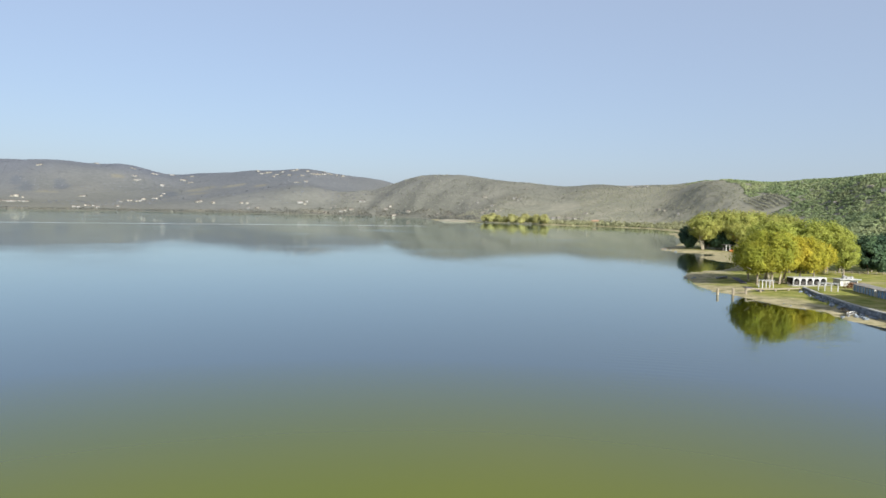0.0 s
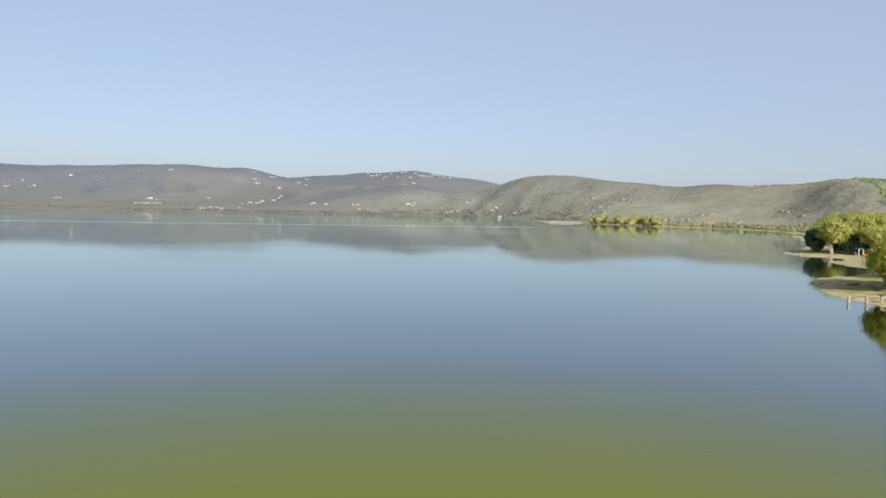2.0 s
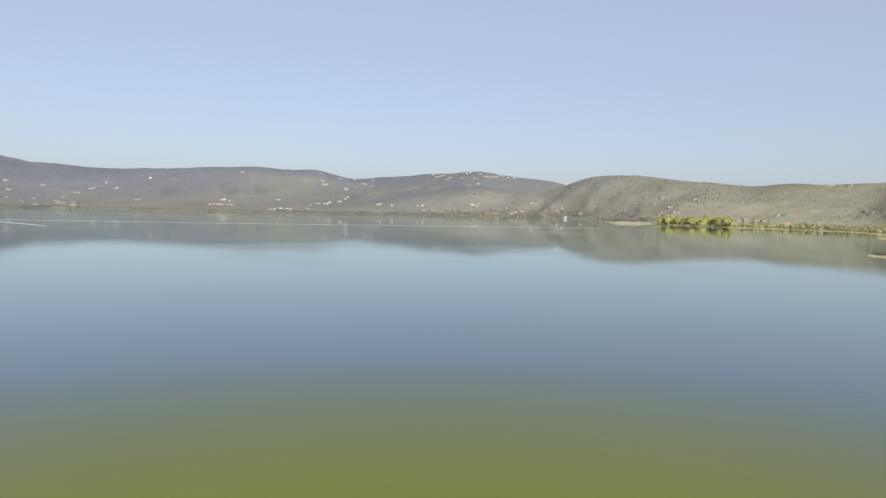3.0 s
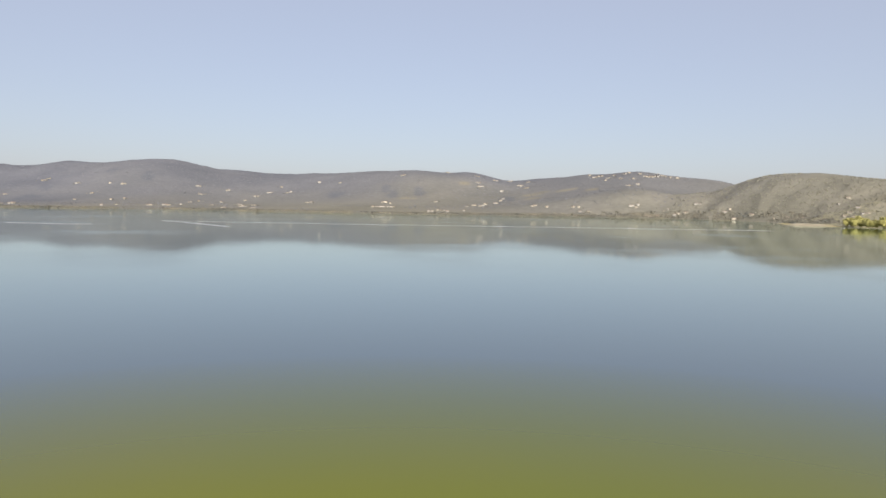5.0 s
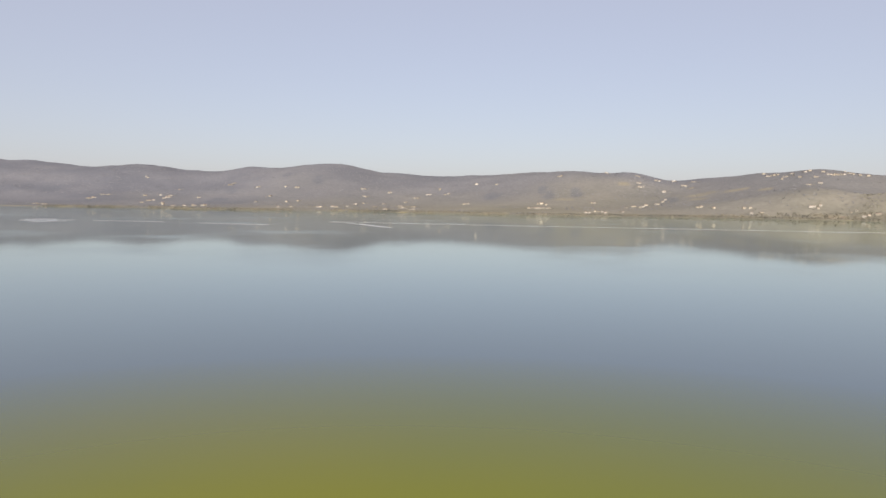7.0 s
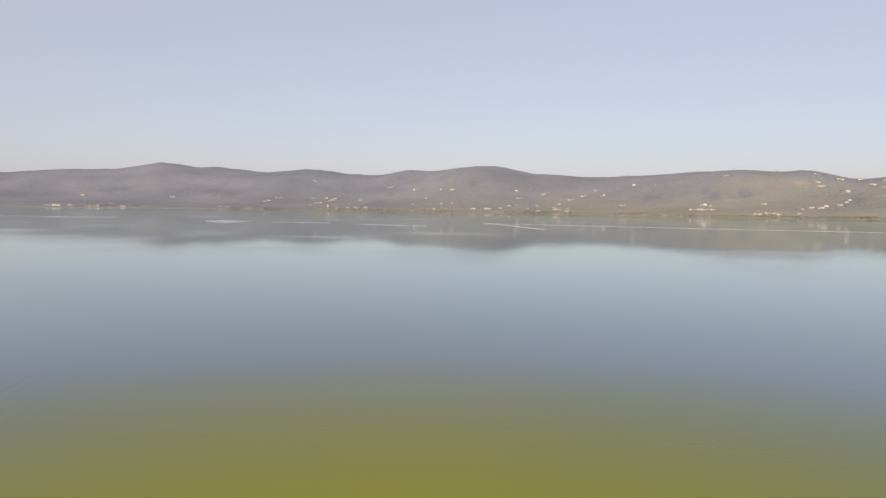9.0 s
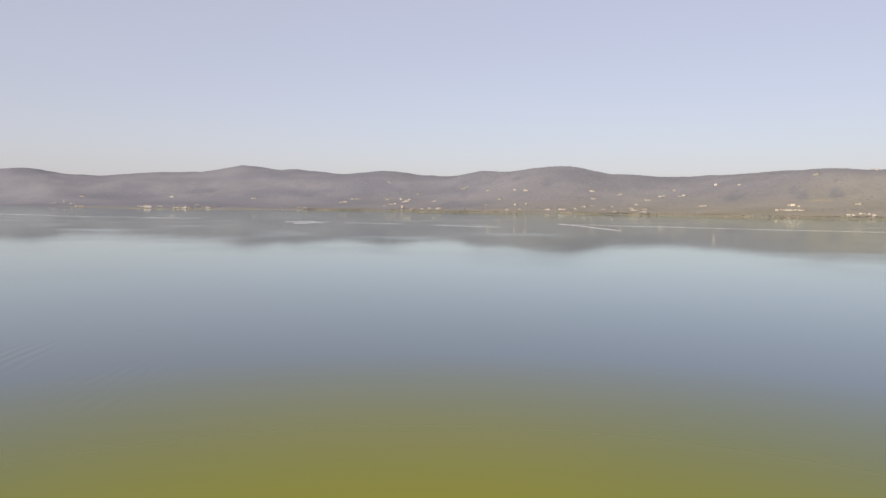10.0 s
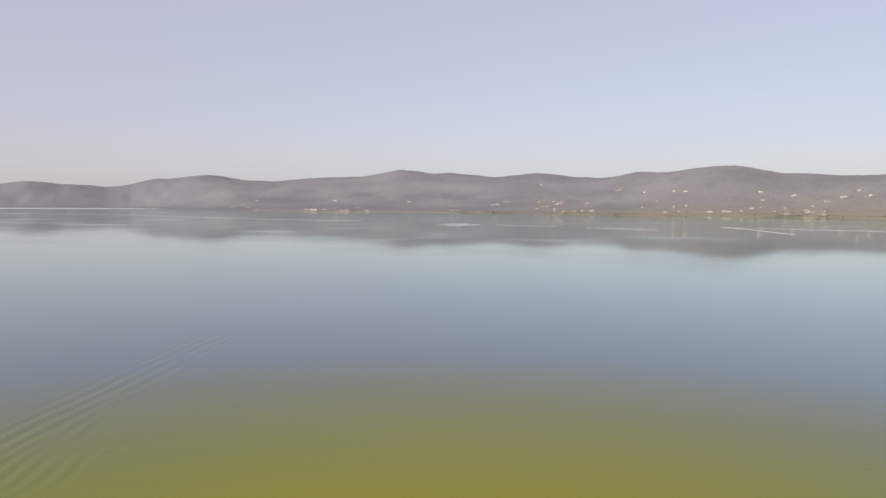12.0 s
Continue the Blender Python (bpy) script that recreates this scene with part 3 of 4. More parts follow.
for i, (x, y, k, s) in enumerate([(119, 246, 0, 1.0), (126, 250, 1, 1.0), (133, 247, 0, 1.0), (140, 252, 0, 1.05), (146, 253, 1, 1.0),
                                  (128, 260, 1, 1.06), (138, 263, 0, 1.05), (147, 263, 1, 1.05), (140, 240, 1, 0.78), (120, 258, 0, 1.0)]):
    plant(lime[k], x, y, 61 * i, s, "tall yellow-green poplar in the row behind the lawn", "poplar row")
for i, (x, y, k, s) in enumerate([(151, 399, 1, 0.97), (157, 410, 0, 1.0), (165, 405, 0, 1.06), (174, 402, 1, 1.1), (182, 405, 0, 1.04), (160, 420, 1, 1.0),
                                  (175, 418, 0, 1.06), (191, 400, 1, 1.05), (200, 404, 0, 0.98), (168, 392, 1, 0.82), (184, 418, 1, 1.1), (194, 416, 0, 1.0)]):
    plant(olive[k], x, y, 83 * i, s, "tall olive-green shore tree on the far spit", "trees on the spit")
for i, (x, y, k, s) in enumerate([(147.5, 413, 1, 1.05), (151, 425, 0, 0.95), (145.5, 407, 1, 0.6), (160, 402, 1, 1.0), (166, 412, 0, 1.0), (176, 410, 0, 0.9), (164, 399, 1, 0.95), (171, 397, 1, 1.0), (180, 397, 1, 1.0), (158, 412, 1, 0.9)]):
    plant(dark[k], x, y, 29 * i, s, "dense dark evergreen tree among the spit's trees", "dark trees")
for i, (x, y, k, s) in enumerate([(159, 257, 1, 1.0), (164, 263, 0, 1.0), (171, 262, 0, 1.08), (178, 268, 0, 1.05), (186, 266, 0, 1.1), (160, 250, 1, 0.5), (194, 262, 0, 1.0)]):
    plant(dark[k], x, y, 37 * i, s, "dense dark green tree at the edge of the meadow", "dark trees")
rng = np.random.default_rng(77)
for i in range(24):
    x, y = 66 + 4.0 * i + rng.normal(scale=1.5), 1150 - 3.5 * i + rng.normal(scale=6)
    plant(pale[i % 2], x, y, 50 * i, rng.uniform(0.62, 0.95), "yellow-green poplar on the far beach", "poplars on the far beach")
for k in (*yellow, *lime, *olive, *pale, *dark):
    drop(k)


# ---------------------------------------------------------------- far woods
def woods(name, label, spots, crown, leaves, size, mat, seed, tall=1.0, stand=0.75, lift=0.6):
    """One mesh of many crowns: spots are x, y, z."""
    rng = np.random.default_rng(seed)
    spots = np.asarray(spots, float)
    r = crown * rng.uniform(0.6, 1.25, len(spots))
    centres = spots + np.stack([np.zeros(len(spots)), np.zeros(len(spots)), r * stand * tall], -1)
    verts, faces = leaf_cloud(rng, centres, r, leaves, size, 0.9 * tall, lift, 0.22)
    tagged(new(name, mesh_of(name, verts, faces, mat)), label, "woods", kind="stuff")


def scatter(seed, count, az, rad, want):
    """Random places in a fan of turns and distances, kept where want(x, y, z, shore) says so."""
    rng = np.random.default_rng(seed)
    a = np.radians(rng.uniform(*az, count))
    r = np.sqrt(rng.uniform(rad[0] ** 2, rad[1] ** 2, count))
    x, y = -r * np.sin(a), r * np.cos(a)
    z, d = land_height(x, y), shore_distance(x, y)
    k = want(x, y, z, d) & (z > 0.3)
    return np.stack([x, y, z], -1)[k]


def grove_field(x, y):
    return (x > 428) & (x < 471) & (y > 926) & (y < 1012)


woods("woodland", "green woods on the near slopes", scatter(21, 9000, (-50, -19), (300, 760), lambda x, y, z, d: (d > 45) & (z > 2.6) & (x > 205)), 4.2, 46, 1.25, M_LEAF_WOOD, 1, 0.6, 0.1)
woods("woodland", "green woods on the slopes behind the spit", scatter(22, 24000, (-42, -12), (760, 1350), lambda x, y, z, d: (d > 60) & ~grove_field(x, y) & (x > 450 + 60 * fbm(x, y, 120, 59, 3))), 3.6, 22, 1.35, M_LEAF_WOOD, 2, 0.5, 0.0, 0.7)
woods("woodland", "scrub and single trees on the slope, paled as by haze", scatter(28, 26000, (-30, 2), (860, 1500), lambda x, y, z, d: (d > 40) & (x < 485) & ~grove_field(x, y) & (np.hypot((x - 426) / 10, (y - 954) / 22) > 1) & (fbm(x, y, 110, 58, 3) > -0.3)), 1.6, 9, 0.85, M_LEAF_HAZE_SCRUB, 7, 0.4, -0.2, 0.7)
woods("woodland", "haze-toned grey woods over the far hills and ridges", scatter(30, 20000, (2, 100), (1900, 3600), lambda x, y, z, d: (z > 40) & (fbm(x, y, 260, 57, 4) > -0.25)), 3.4, 7, 1.6, M_LEAF_HAZE_GREY, 10, 0.4, -0.1, 0.7)
woods("woodland", "haze-paled olive woods on the middle hills", scatter(23, 14000, (-25, 9), (1400, 2000), lambda x, y, z, d: (d > 60) & (fbm(x, y, 200, 52, 3) > -0.2)), 2.2, 9, 1.2, M_LEAF_HAZE_FAR, 3, 0.4, -0.2, 0.7)
woods("woodland", "haze-toned grey and brown woods on the foot of the far hills", scatter(24, 26000, (4, 80), (1650, 3300), lambda x, y, z, d: (d > 20) & (d < 420) & (fbm(x, y, 130, 53, 3) > 0.02)), 3.0, 8, 1.5, M_LEAF_HAZE_GREY, 4, 0.4, -0.1, 0.7)
woods("shore_woodland", "olive-green thicket along the near part of the far shore", scatter(29, 3000, (-24, -4), (860, 1330), lambda x, y, z, d: (d > 12) & (d < 80) & (x > 150)), 4.5, 30, 1.3, M_LEAF_BANK, 9, 0.95, 0.7)
woods("shore_woodland", "belt of autumn trees along the far shore", scatter(25, 60000, (-3, 70), (1250, 2500), lambda x, y, z, d: (d > 14) & (d < 95) & (fbm(x, y, 90, 54, 3) > -0.25)), 2.5, 12, 1.2, M_LEAF_SHORE, 5, 0.9)

rows = [(436 + 6.0 * i + rng.normal(scale=0.4), 1006 - 3.8 * j - 2.0 * i) for i in range(6) for j in range(18)]
woods("olive_grove", "rows of haze-paled olive trees on a terraced slope", [(x, y, ground_at(x, y)) for x, y in rows], 1.6, 30, 0.6, M_LEAF_HAZE_SCRUB, 6)


# ---------------------------------------------------------------- houses on the far shore and hills
def house_kind(seed, wide, deep, high, wall_mat, storeys):
    root = thing("house", "", "house")
    part("wall", new_box(-wide / 2, wide / 2, -deep / 2, deep / 2, -3, high), wall_mat, root)
    e, rise = 0.6, deep * 0.2
    bm = bmesh.new()
    v = [bm.verts.new(p) for p in ((-wide / 2 - e, -deep / 2 - e, high), (wide / 2 + e, -deep / 2 - e, high), (wide / 2 + e, deep / 2 + e, high), (-wide / 2 - e, deep / 2 + e, high),
                                   (-wide / 2 - e, 0, high + rise), (wide / 2 + e, 0, high + rise))]
    for f in ((0, 1, 5, 4), (2, 3, 4, 5), (1, 2, 5), (3, 0, 4), (3, 2, 1, 0)):
        bm.faces.new([v[i] for i in f])
    part("roof", bm, M_TILE, root)
    count = max(2, int(wide / 4))
    for s in range(storeys):
        for i in range(count):
            x = -wide / 2 + wide * (i + 0.5) / count
            z = 1.0 + 3.0 * s
            part("window", new_box(x - 0.55, x + 0.55, -deep / 2 - 0.05, -deep / 2 + 0.1, z, z + 1.4), M_GLASS, root)
    return root


HOUSES = [house_kind(1, 13, 9, 6.2, M_PLASTER, 2), house_kind(2, 18, 10, 5.4, M_PLASTER_WHITE, 1), house_kind(3, 24, 11, 5.8, M_PLASTER, 1), house_kind(4, 10, 9, 7.0, M_PLASTER_WHITE, 2),
          house_kind(5, 24, 11, 6.0, M_PLASTER_ORANGE, 1)]
HOUSE_WIDE = [13, 18, 24, 10]
HOUSE_LABEL = ["cream farmhouse with a tiled roof", "long white house with a low tiled roof", "long cream shed with a tiled roof", "small white house with a tiled roof"]
# houses: east, north, width
HILL_TOWN = [(-622, 2308, 10), (-586, 2250, 27), (-535, 2206, 15), (-528, 2254, 11), (-506, 2305, 12), (-498, 2327, 10), (-448, 2179, 13), (-426, 2250, 23), (-413,
    2258, 15), (-400, 2280, 15), (-386, 2318, 23), (-361, 2312, 10), (-411, 2375, 8), (-489, 2176, 9), (-571, 2264, 11), (-453, 2291, 10), (-534, 2165,
    7), (-341, 2320, 8), (-420, 2093, 11), (-437, 2044, 14)]
NORTH_WEST_HOUSES = [(-1250, 2136, 16), (-1162, 2315, 13), (-1042, 2316, 17), (-964, 2301, 20), (-916, 2326, 16), (-843, 2311, 12), (-978, 2181, 16), (-954, 2148, 23),
    (-848, 2240, 18), (-805, 2192, 15), (-867, 2125, 9), (-1081, 1736, 20), (-1052, 1724, 7), (-1027, 1617, 35), (-1000, 1633, 31), (-954, 1820, 13),
    (-817, 1531, 17), (-818, 1592, 26), (-774, 1541, 8), (-820, 1753, 11), (-816, 1793, 13), (-787, 1779, 16), (-796, 1829, 10), (-773, 1850, 13)]
NORTH_HOUSES = [(-784, 1916, 10), (-795, 1960, 9), (-614, 1729, 15), (-573, 1712, 10), (-763, 1614, 10), (-504, 1717, 7), (-489, 1717, 6), (-367, 1747, 9), (-356,
    1749, 15), (-350, 1761, 7), (-474, 1674, 9), (-455, 1680, 9), (-310, 1666, 14), (-290, 1680, 11), (-251, 1707, 14), (-230, 1715, 11), (-210, 1768,
    18), (-285, 1737, 6), (-276, 1748, 7), (-140, 1664, 11), (-132, 1680, 8), (-114, 1571, 10), (-82, 1608, 7)]
NORTH_EAST_HOUSES = [(-39, 1550, 5), (-17, 1540, 15), (6, 1525, 23), (19, 1515, 12), (77, 1388, 8), (89, 1367, 8), (87, 1427, 9), (102, 1466, 7), (108, 1396, 14), (74,
    1543, 5), (92, 1572, 8), (187, 1564, 6), (152, 1497, 6), (160, 1481, 12), (196, 1240, 7), (206, 1243, 8), (226, 1219, 18), (240, 1212, 5), (256, 1244,
    8), (381, 1415, 14), (391, 1396, 10), (399, 1373, 9), (363, 1170, 8), (366, 1148, 5)]
EAST_HOUSES = [(368, 1084, 4), (514, 835, 8), (510, 802, 6), (482, 853, 6), (69, 1253, 4)]
WEST_HOUSES = [(-2433, 1323, 14), (-2389, 1290, 18), (-2471, 1306, 9), (-2539, 1421, 10), (-2272, 1345, 11), (-1908, 1044, 9), (-1919, 1086, 9), (-1940, 1129, 11),
    (-1878, 1127, 14), (-2150, 1143, 8), (-2412, 1583, 14), (-2398, 1558, 19), (-2205, 1550, 15), (-2004, 1576, 15), (-1993, 1451, 10), (-2065, 1571, 9),
    (-1919, 1339, 8), (-1605, 1194, 8), (-1805, 1376, 9), (-1611, 1243, 8), (-1783, 1405, 7), (-1538, 1286, 16), (-1518, 1326, 20), (-1519, 1377, 7)]
MIDDLE_HOUSES = [(-1802, 1711, 18), (-1701, 1621, 12), (-1698, 1738, 16), (-1577, 1462, 14), (-1589, 1507, 7), (-1457, 1428, 12), (-1528, 1540, 14), (-1329, 1344, 15),
    (-1434, 1514, 14), (-1366, 1454, 23), (-1280, 1398, 16), (-1391, 1526, 14), (-1528, 1638, 9), (-1563, 1728, 17), (-1594, 1828, 20), (-1629, 1929, 10),
    (-1543, 1857, 8), (-1541, 1873, 8), (-1326, 1699, 21), (-1540, 2032, 10), (-1446, 2027, 10)]
FAR_WEST_HOUSES = [(-3278, 110, 24), (-3331, 154, 11), (-3155, 173, 10), (-2770, 175, 27), (-3463, 227, 17), (-2596, 353, 21), (-2533, 406, 19), (-2263, 409, 19),
    (-2258, 436, 26), (-2751, 573, 14), (-2260, 503, 11), (-3300, 577, 19), (-2064, 584, 11), (-2984, 858, 20), (-2247, 798, 14), (-2188, 801, 15)]
FOOT_HOUSES = [(-2512, 1082, 13), (-2505, 1059, 13), (-2592, 1148, 14), (-2576, 1159, 12), (-2003, 872, 14), (-2822, 1433, 13), (-2223, 1110, 10), (-2308, 1176, 17),
    (-2322, 1202, 11), (-2053, 1092, 8), (-2393, 1292, 18), (-2359, 1262, 11), (-2496, 1259, 11), (-1940, 1068, 9), (-1908, 1084, 9), (-1887, 1102, 13),
    (-1901, 1146, 11)]
GARDENS = []
rng = np.random.default_rng(8)
for street, where in ((HILL_TOWN, "in the hill town"), (NORTH_WEST_HOUSES, "on the far slope"), (NORTH_HOUSES, "at the hill's foot"), (NORTH_EAST_HOUSES, "near the far beach"),
                      (EAST_HOUSES, "among the trees"), (WEST_HOUSES, "on the far slope"), (MIDDLE_HOUSES, "on the far slope"), (FAR_WEST_HOUSES, "on the far shore"), (FOOT_HOUSES, "at the hill's foot")):
    for x, y, wide in street:
        units = max(1, round(wide / 8))
        ux, uy = y / math.hypot(x, y), -x / math.hypot(x, y)
        for u in range(units):
            off, back = wide * ((u + 0.5) / units - 0.5), rng.uniform(-6, 6) if units > 1 else 0.0
            hx, hy = x + ux * off + uy * back, y + uy * off - ux * back
            w = wide / units * rng.uniform(0.55, 1.05)
            k = int(rng.integers(0, 4))
            face = math.degrees(math.atan2(hy, hx)) - 90 + rng.uniform(-35, 35)
            h = copy_thing(HOUSES[k], pose(hx, hy, 0))
            h.matrix_basis = pose(hx, hy, ground_at(hx, hy), 0, 0, face) @ Matrix.Diagonal((w / HOUSE_WIDE[k], min(1.0, 0.4 + w / 22), rng.uniform(0.35, 0.62) * min(1.0, 0.5 + w / 16) * (0.7 if street is NORTH_EAST_HOUSES else 1.0), 1))
            tagged(h, f"{HOUSE_LABEL[k]} {where}", "house", "houses round the lake")
            for _ in range(5):
                gx, gy = hx + rng.normal(scale=9), hy + rng.normal(scale=9)
                if math.hypot(gx - hx, gy - hy) > 4.5:
                    GARDENS.append((gx, gy, ground_at(gx, gy)))
for x, y, k, s, label in [(-2445, 352, 1, 1.15, "large white lakeside building with a low roof"), (255, 1160, 4, 0.55, "long orange house with a tiled roof by the shore")]:
    h = copy_thing(HOUSES[k], pose(x, y, 0))
    h.matrix_basis = pose(x, y, ground_at(x, y) + (1.0 if k == 1 else 0.5), 0, 0, math.degrees(math.atan2(y, x)) - 80) @ Matrix.Diagonal((s, s, 0.8 * s, 1))
    tagged(h, label, "house", "houses round the lake")
for k in HOUSES:
    drop(k)
woods("garden_trees", "olive and grey garden trees round the scattered houses", GARDENS, 2.1, 10, 1.0, M_LEAF_SHORE, 12, 0.8, 0.4)


# ---------------------------------------------------------------- the bathing place
def build_jetty():
    """Posts out of the water and along the beach, with a beam on those on land."""
    root = thing("jetty", "weathered timber jetty posts with a top beam along the beach", "jetty")
    line = [(73.2, 182.2), (77.6, 183.0), (81.2, 183.4), (86.0, 185.5), (90.5, 186.3), (95.0, 188.4), (99.0, 189.8)]
    tops = [1.75, 1.7, 1.65, 1.55, 1.5, 1.5, 1.5]
    for (x, y), z in zip(line, tops):
        part("post", rod(bmesh.new(), (x, y, min(ground_at(x, y), 0) - 0.8), (x, y, z), 0.36, 0.32, 10), M_WOOD, root)
    for i in range(2, len(line) - 1):
        (ax, ay), (bx, by) = line[i], line[i + 1]
        length, turn = math.hypot(bx - ax, by - ay), math.degrees(math.atan2(by - ay, bx - ax))
        b = part("beam", new_box(0, length - 0.02, -0.32, 0.32, -0.30, 0.0, bevel=0.05), M_WOOD, root)
        b.matrix_basis = pose(ax, ay, tops[i] + 0.12, 0, math.degrees(math.atan2(tops[i] - tops[i + 1], length)), turn)
    (ax, ay), (bx, by) = line[1], line[2]
    b = part("beam", new_box(0, math.hypot(bx - ax, by - ay), -0.16, 0.16, -0.14, 0.0, bevel=0.03), M_WOOD, root)
    b.matrix_basis = pose(ax, ay, 0.75, 0, 0, math.degrees(math.atan2(by - ay, bx - ax)))


def build_quay():
    root = tagged(new("quay_wall"), "grey stone quay wall with a pale coping", "wall", kind="structure")
    rng = random.Random(4)
    alike = [new_stone(rng) for _ in range(6)]
    for i in range(len(QUAY) - 1):
        (ax, ay), (bx, by) = QUAY[i], QUAY[i + 1]
        length, turn = math.hypot(bx - ax, by - ay), math.degrees(math.atan2(by - ay, bx - ax))
        core = part("wall_core", new_box(0, length, -0.35, 0.25, -0.6, 1.62), M_STONE, root)
        core.matrix_basis = pose(ax, ay, 0.05, 0, 0, turn)
        n = int(length / 2.2)
        for k in range(n):
            c = part("coping", new_box(0, length / n - 0.03, -0.52, 0.35, 0, 0.2, bevel=0.03), M_CONCRETE, root)
            c.matrix_basis = pose(ax, ay, 1.675, 0, 0, turn) @ pose(k * length / n, 0, 0)
        for row in range(4):
            s = 0.2 * (row % 2)
            while s < length - 0.9:
                st = part_mesh("stone", rng.choice(alike), root)
                st.matrix_basis = pose(ax, ay, 0.1 + 0.4 * row, 0, 0, turn) @ pose(s, -0.44 + rng.uniform(-0.03, 0.03), 0)
                s += 1.02


def new_stone(rng):
    bm = new_box(0, rng.uniform(0.9, 0.98), -0.12, 0.12, 0, rng.uniform(0.34, 0.38), bevel=0.04)
    me = bpy.data.meshes.new("stone")
    bm.to_mesh(me)
    bm.free()
    me.materials.append(M_STONE)
    return me


def build_pergola(x, y, turn, length, count, label):
    root = thing("pergola", label, "pergola", on_land(x, y), turn, "white pergolas")
    for i in range(count):
        for s in (-1, 1):
            px = -length / 2 + length * i / (count - 1)
            part("post", new_box(px - 0.08, px + 0.08, s * 0.8 - 0.08, s * 0.8 + 0.08, -0.3, 1.95, bevel=0.02), M_WHITE, root)
    for s in (-1, 1):
        part("beam", new_box(-length / 2 - 0.2, length / 2 + 0.2, s * 0.8 - 0.09, s * 0.8 + 0.09, 1.95, 2.12, bevel=0.02), M_WHITE, root)
    for i in range(7):
        px = -length / 2 + length * i / 6
        part("slat", new_box(px - 0.05, px + 0.05, -1.1, 1.1, 2.12, 2.22), M_WHITE, root)


def arch_wall(length, arches, high, thick):
    """A wall along x with round-headed openings through it."""
    bm = bmesh.new()
    bay = length / arches
    for i in range(arches):
        x0 = i * bay
        half, pier, spring = bay / 2 - 0.17, 0.17, high * 0.52
        top = [(x0 + bay / 2 - half * math.cos(math.pi * k / 12), spring + half * 0.9 * math.sin(math.pi * k / 12)) for k in range(13)]
        rim = [(x0, 0), (x0 + pier, 0)] + top + [(x0 + bay - pier, 0), (x0 + bay, 0), (x0 + bay, high), (x0, high)]
        front = [bm.verts.new((px, -thick / 2, pz)) for px, pz in rim]
        back = [bm.verts.new((px, thick / 2, pz)) for px, pz in rim]
        bm.faces.new(front)
        bm.faces.new(back[::-1])
        for k in range(len(rim)):
            j = (k + 1) % len(rim)
            bm.faces.new((front[j], front[k], back[k], back[j]))
    bm.normal_update()
    bmesh.ops.triangulate(bm, faces=[f for f in bm.faces if len(f.verts) > 4])
    return bm


def build_arcade():
    x, y = 104.0, 203.6
    root = thing("bar_pavilion", "white arcaded lakeside bar with a flat roof", "pavilion", on_land(x, y), 12)
    part("arcade", arch_wall(11.4, 5, 2.2, 0.3), M_WHITE, root)
    part("back_wall", new_box(0, 11.4, 2.6, 2.85, -0.3, 2.2), M_DARK, root)
    part("side_wall", new_box(11.1, 11.4, 0.17, 2.6, -0.3, 2.2), M_WHITE, root)
    part("floor", new_box(0.3, 11.1, 0.17, 2.6, -0.3, 0.1), M_DARK, root)
    part("roof", new_box(-0.25, 11.65, -0.3, 3.1, 2.2, 2.32, bevel=0.04), M_WHITE, root)
    part("terrace", new_box(-2.0, 12.4, -2.0, -0.17, -0.3, 0.08), M_CONCRETE, root, "pale paved terrace")
    for i in range(4):
        px = 1.5 + 2.5 * i
        part("counter", new_box(px, px + 1.6, 1.6, 2.2, 0.1, 1.05), M_DARK, root)
    pole = thing("flag_pole", "slim grey pole beside the bar", "pole", on_land(107.5, 209.0))
    part("pole", rod(bmesh.new(), (0, 0, -0.3), (0, 0, 7.0), 0.06, 0.035), M_CONCRETE, pole)


def build_kiosk():
    x, y = 118.5, 204.5
    root = thing("kiosk", "white flat-roofed kiosk with tanks on the roof", "kiosk", on_land(x, y), 2)
    root.matrix_world = root.matrix_world @ Matrix.Diagonal((0.9, 0.9, 0.78, 1))
    part("wall", new_box(0, 5.9, 0, 4.0, -0.3, 2.5), M_WHITE, root)
    part("roof", new_box(-0.8, 6.6, -0.9, 4.6, 2.5, 2.72, bevel=0.04), M_WHITE, root)
    part("door", new_box(1.0, 1.95, -0.05, 0.04, 0, 2.05), M_CONCRETE, root)
    part("window", new_box(3.2, 5.6, -0.05, 0.04, 0.95, 1.95), M_GLASS, root)
    part("counter", new_box(3.0, 5.8, -0.4, -0.05, 0.85, 0.95), M_WOOD, root)
    for px, r, h in ((2.2, 0.65, 1.2), (4.9, 0.5, 0.9)):
        part("water_tank", rod(bmesh.new(), (px, 1.8, 2.72), (px, 1.8, 2.72 + h), r, r * 0.92, 14), M_PLASTER_WHITE, root)
    part("roof_box", new_box(2.9, 4.2, 1.2, 2.6, 2.72, 3.5, bevel=0.04), M_PLASTER_WHITE, root)
    # The brown hut by the kiosk, made up of leaf clumps as a hedge
    root = thing("hedge", "brown hut beside the kiosk, built as a rust-brown hedge", "hedge", on_land(118.6, 197.5))
    rng = np.random.default_rng(5)
    c = [(rng.uniform(-2.2, 2.2), rng.uniform(-1, 1), rng.uniform(0.3, 1.5)) for _ in range(40)]
    v, f = leaf_cloud(rng, c, np.full(40, 0.6), 30, 0.16)
    part_mesh("foliage", mesh_of("foliage", v, f, M_RED), root)


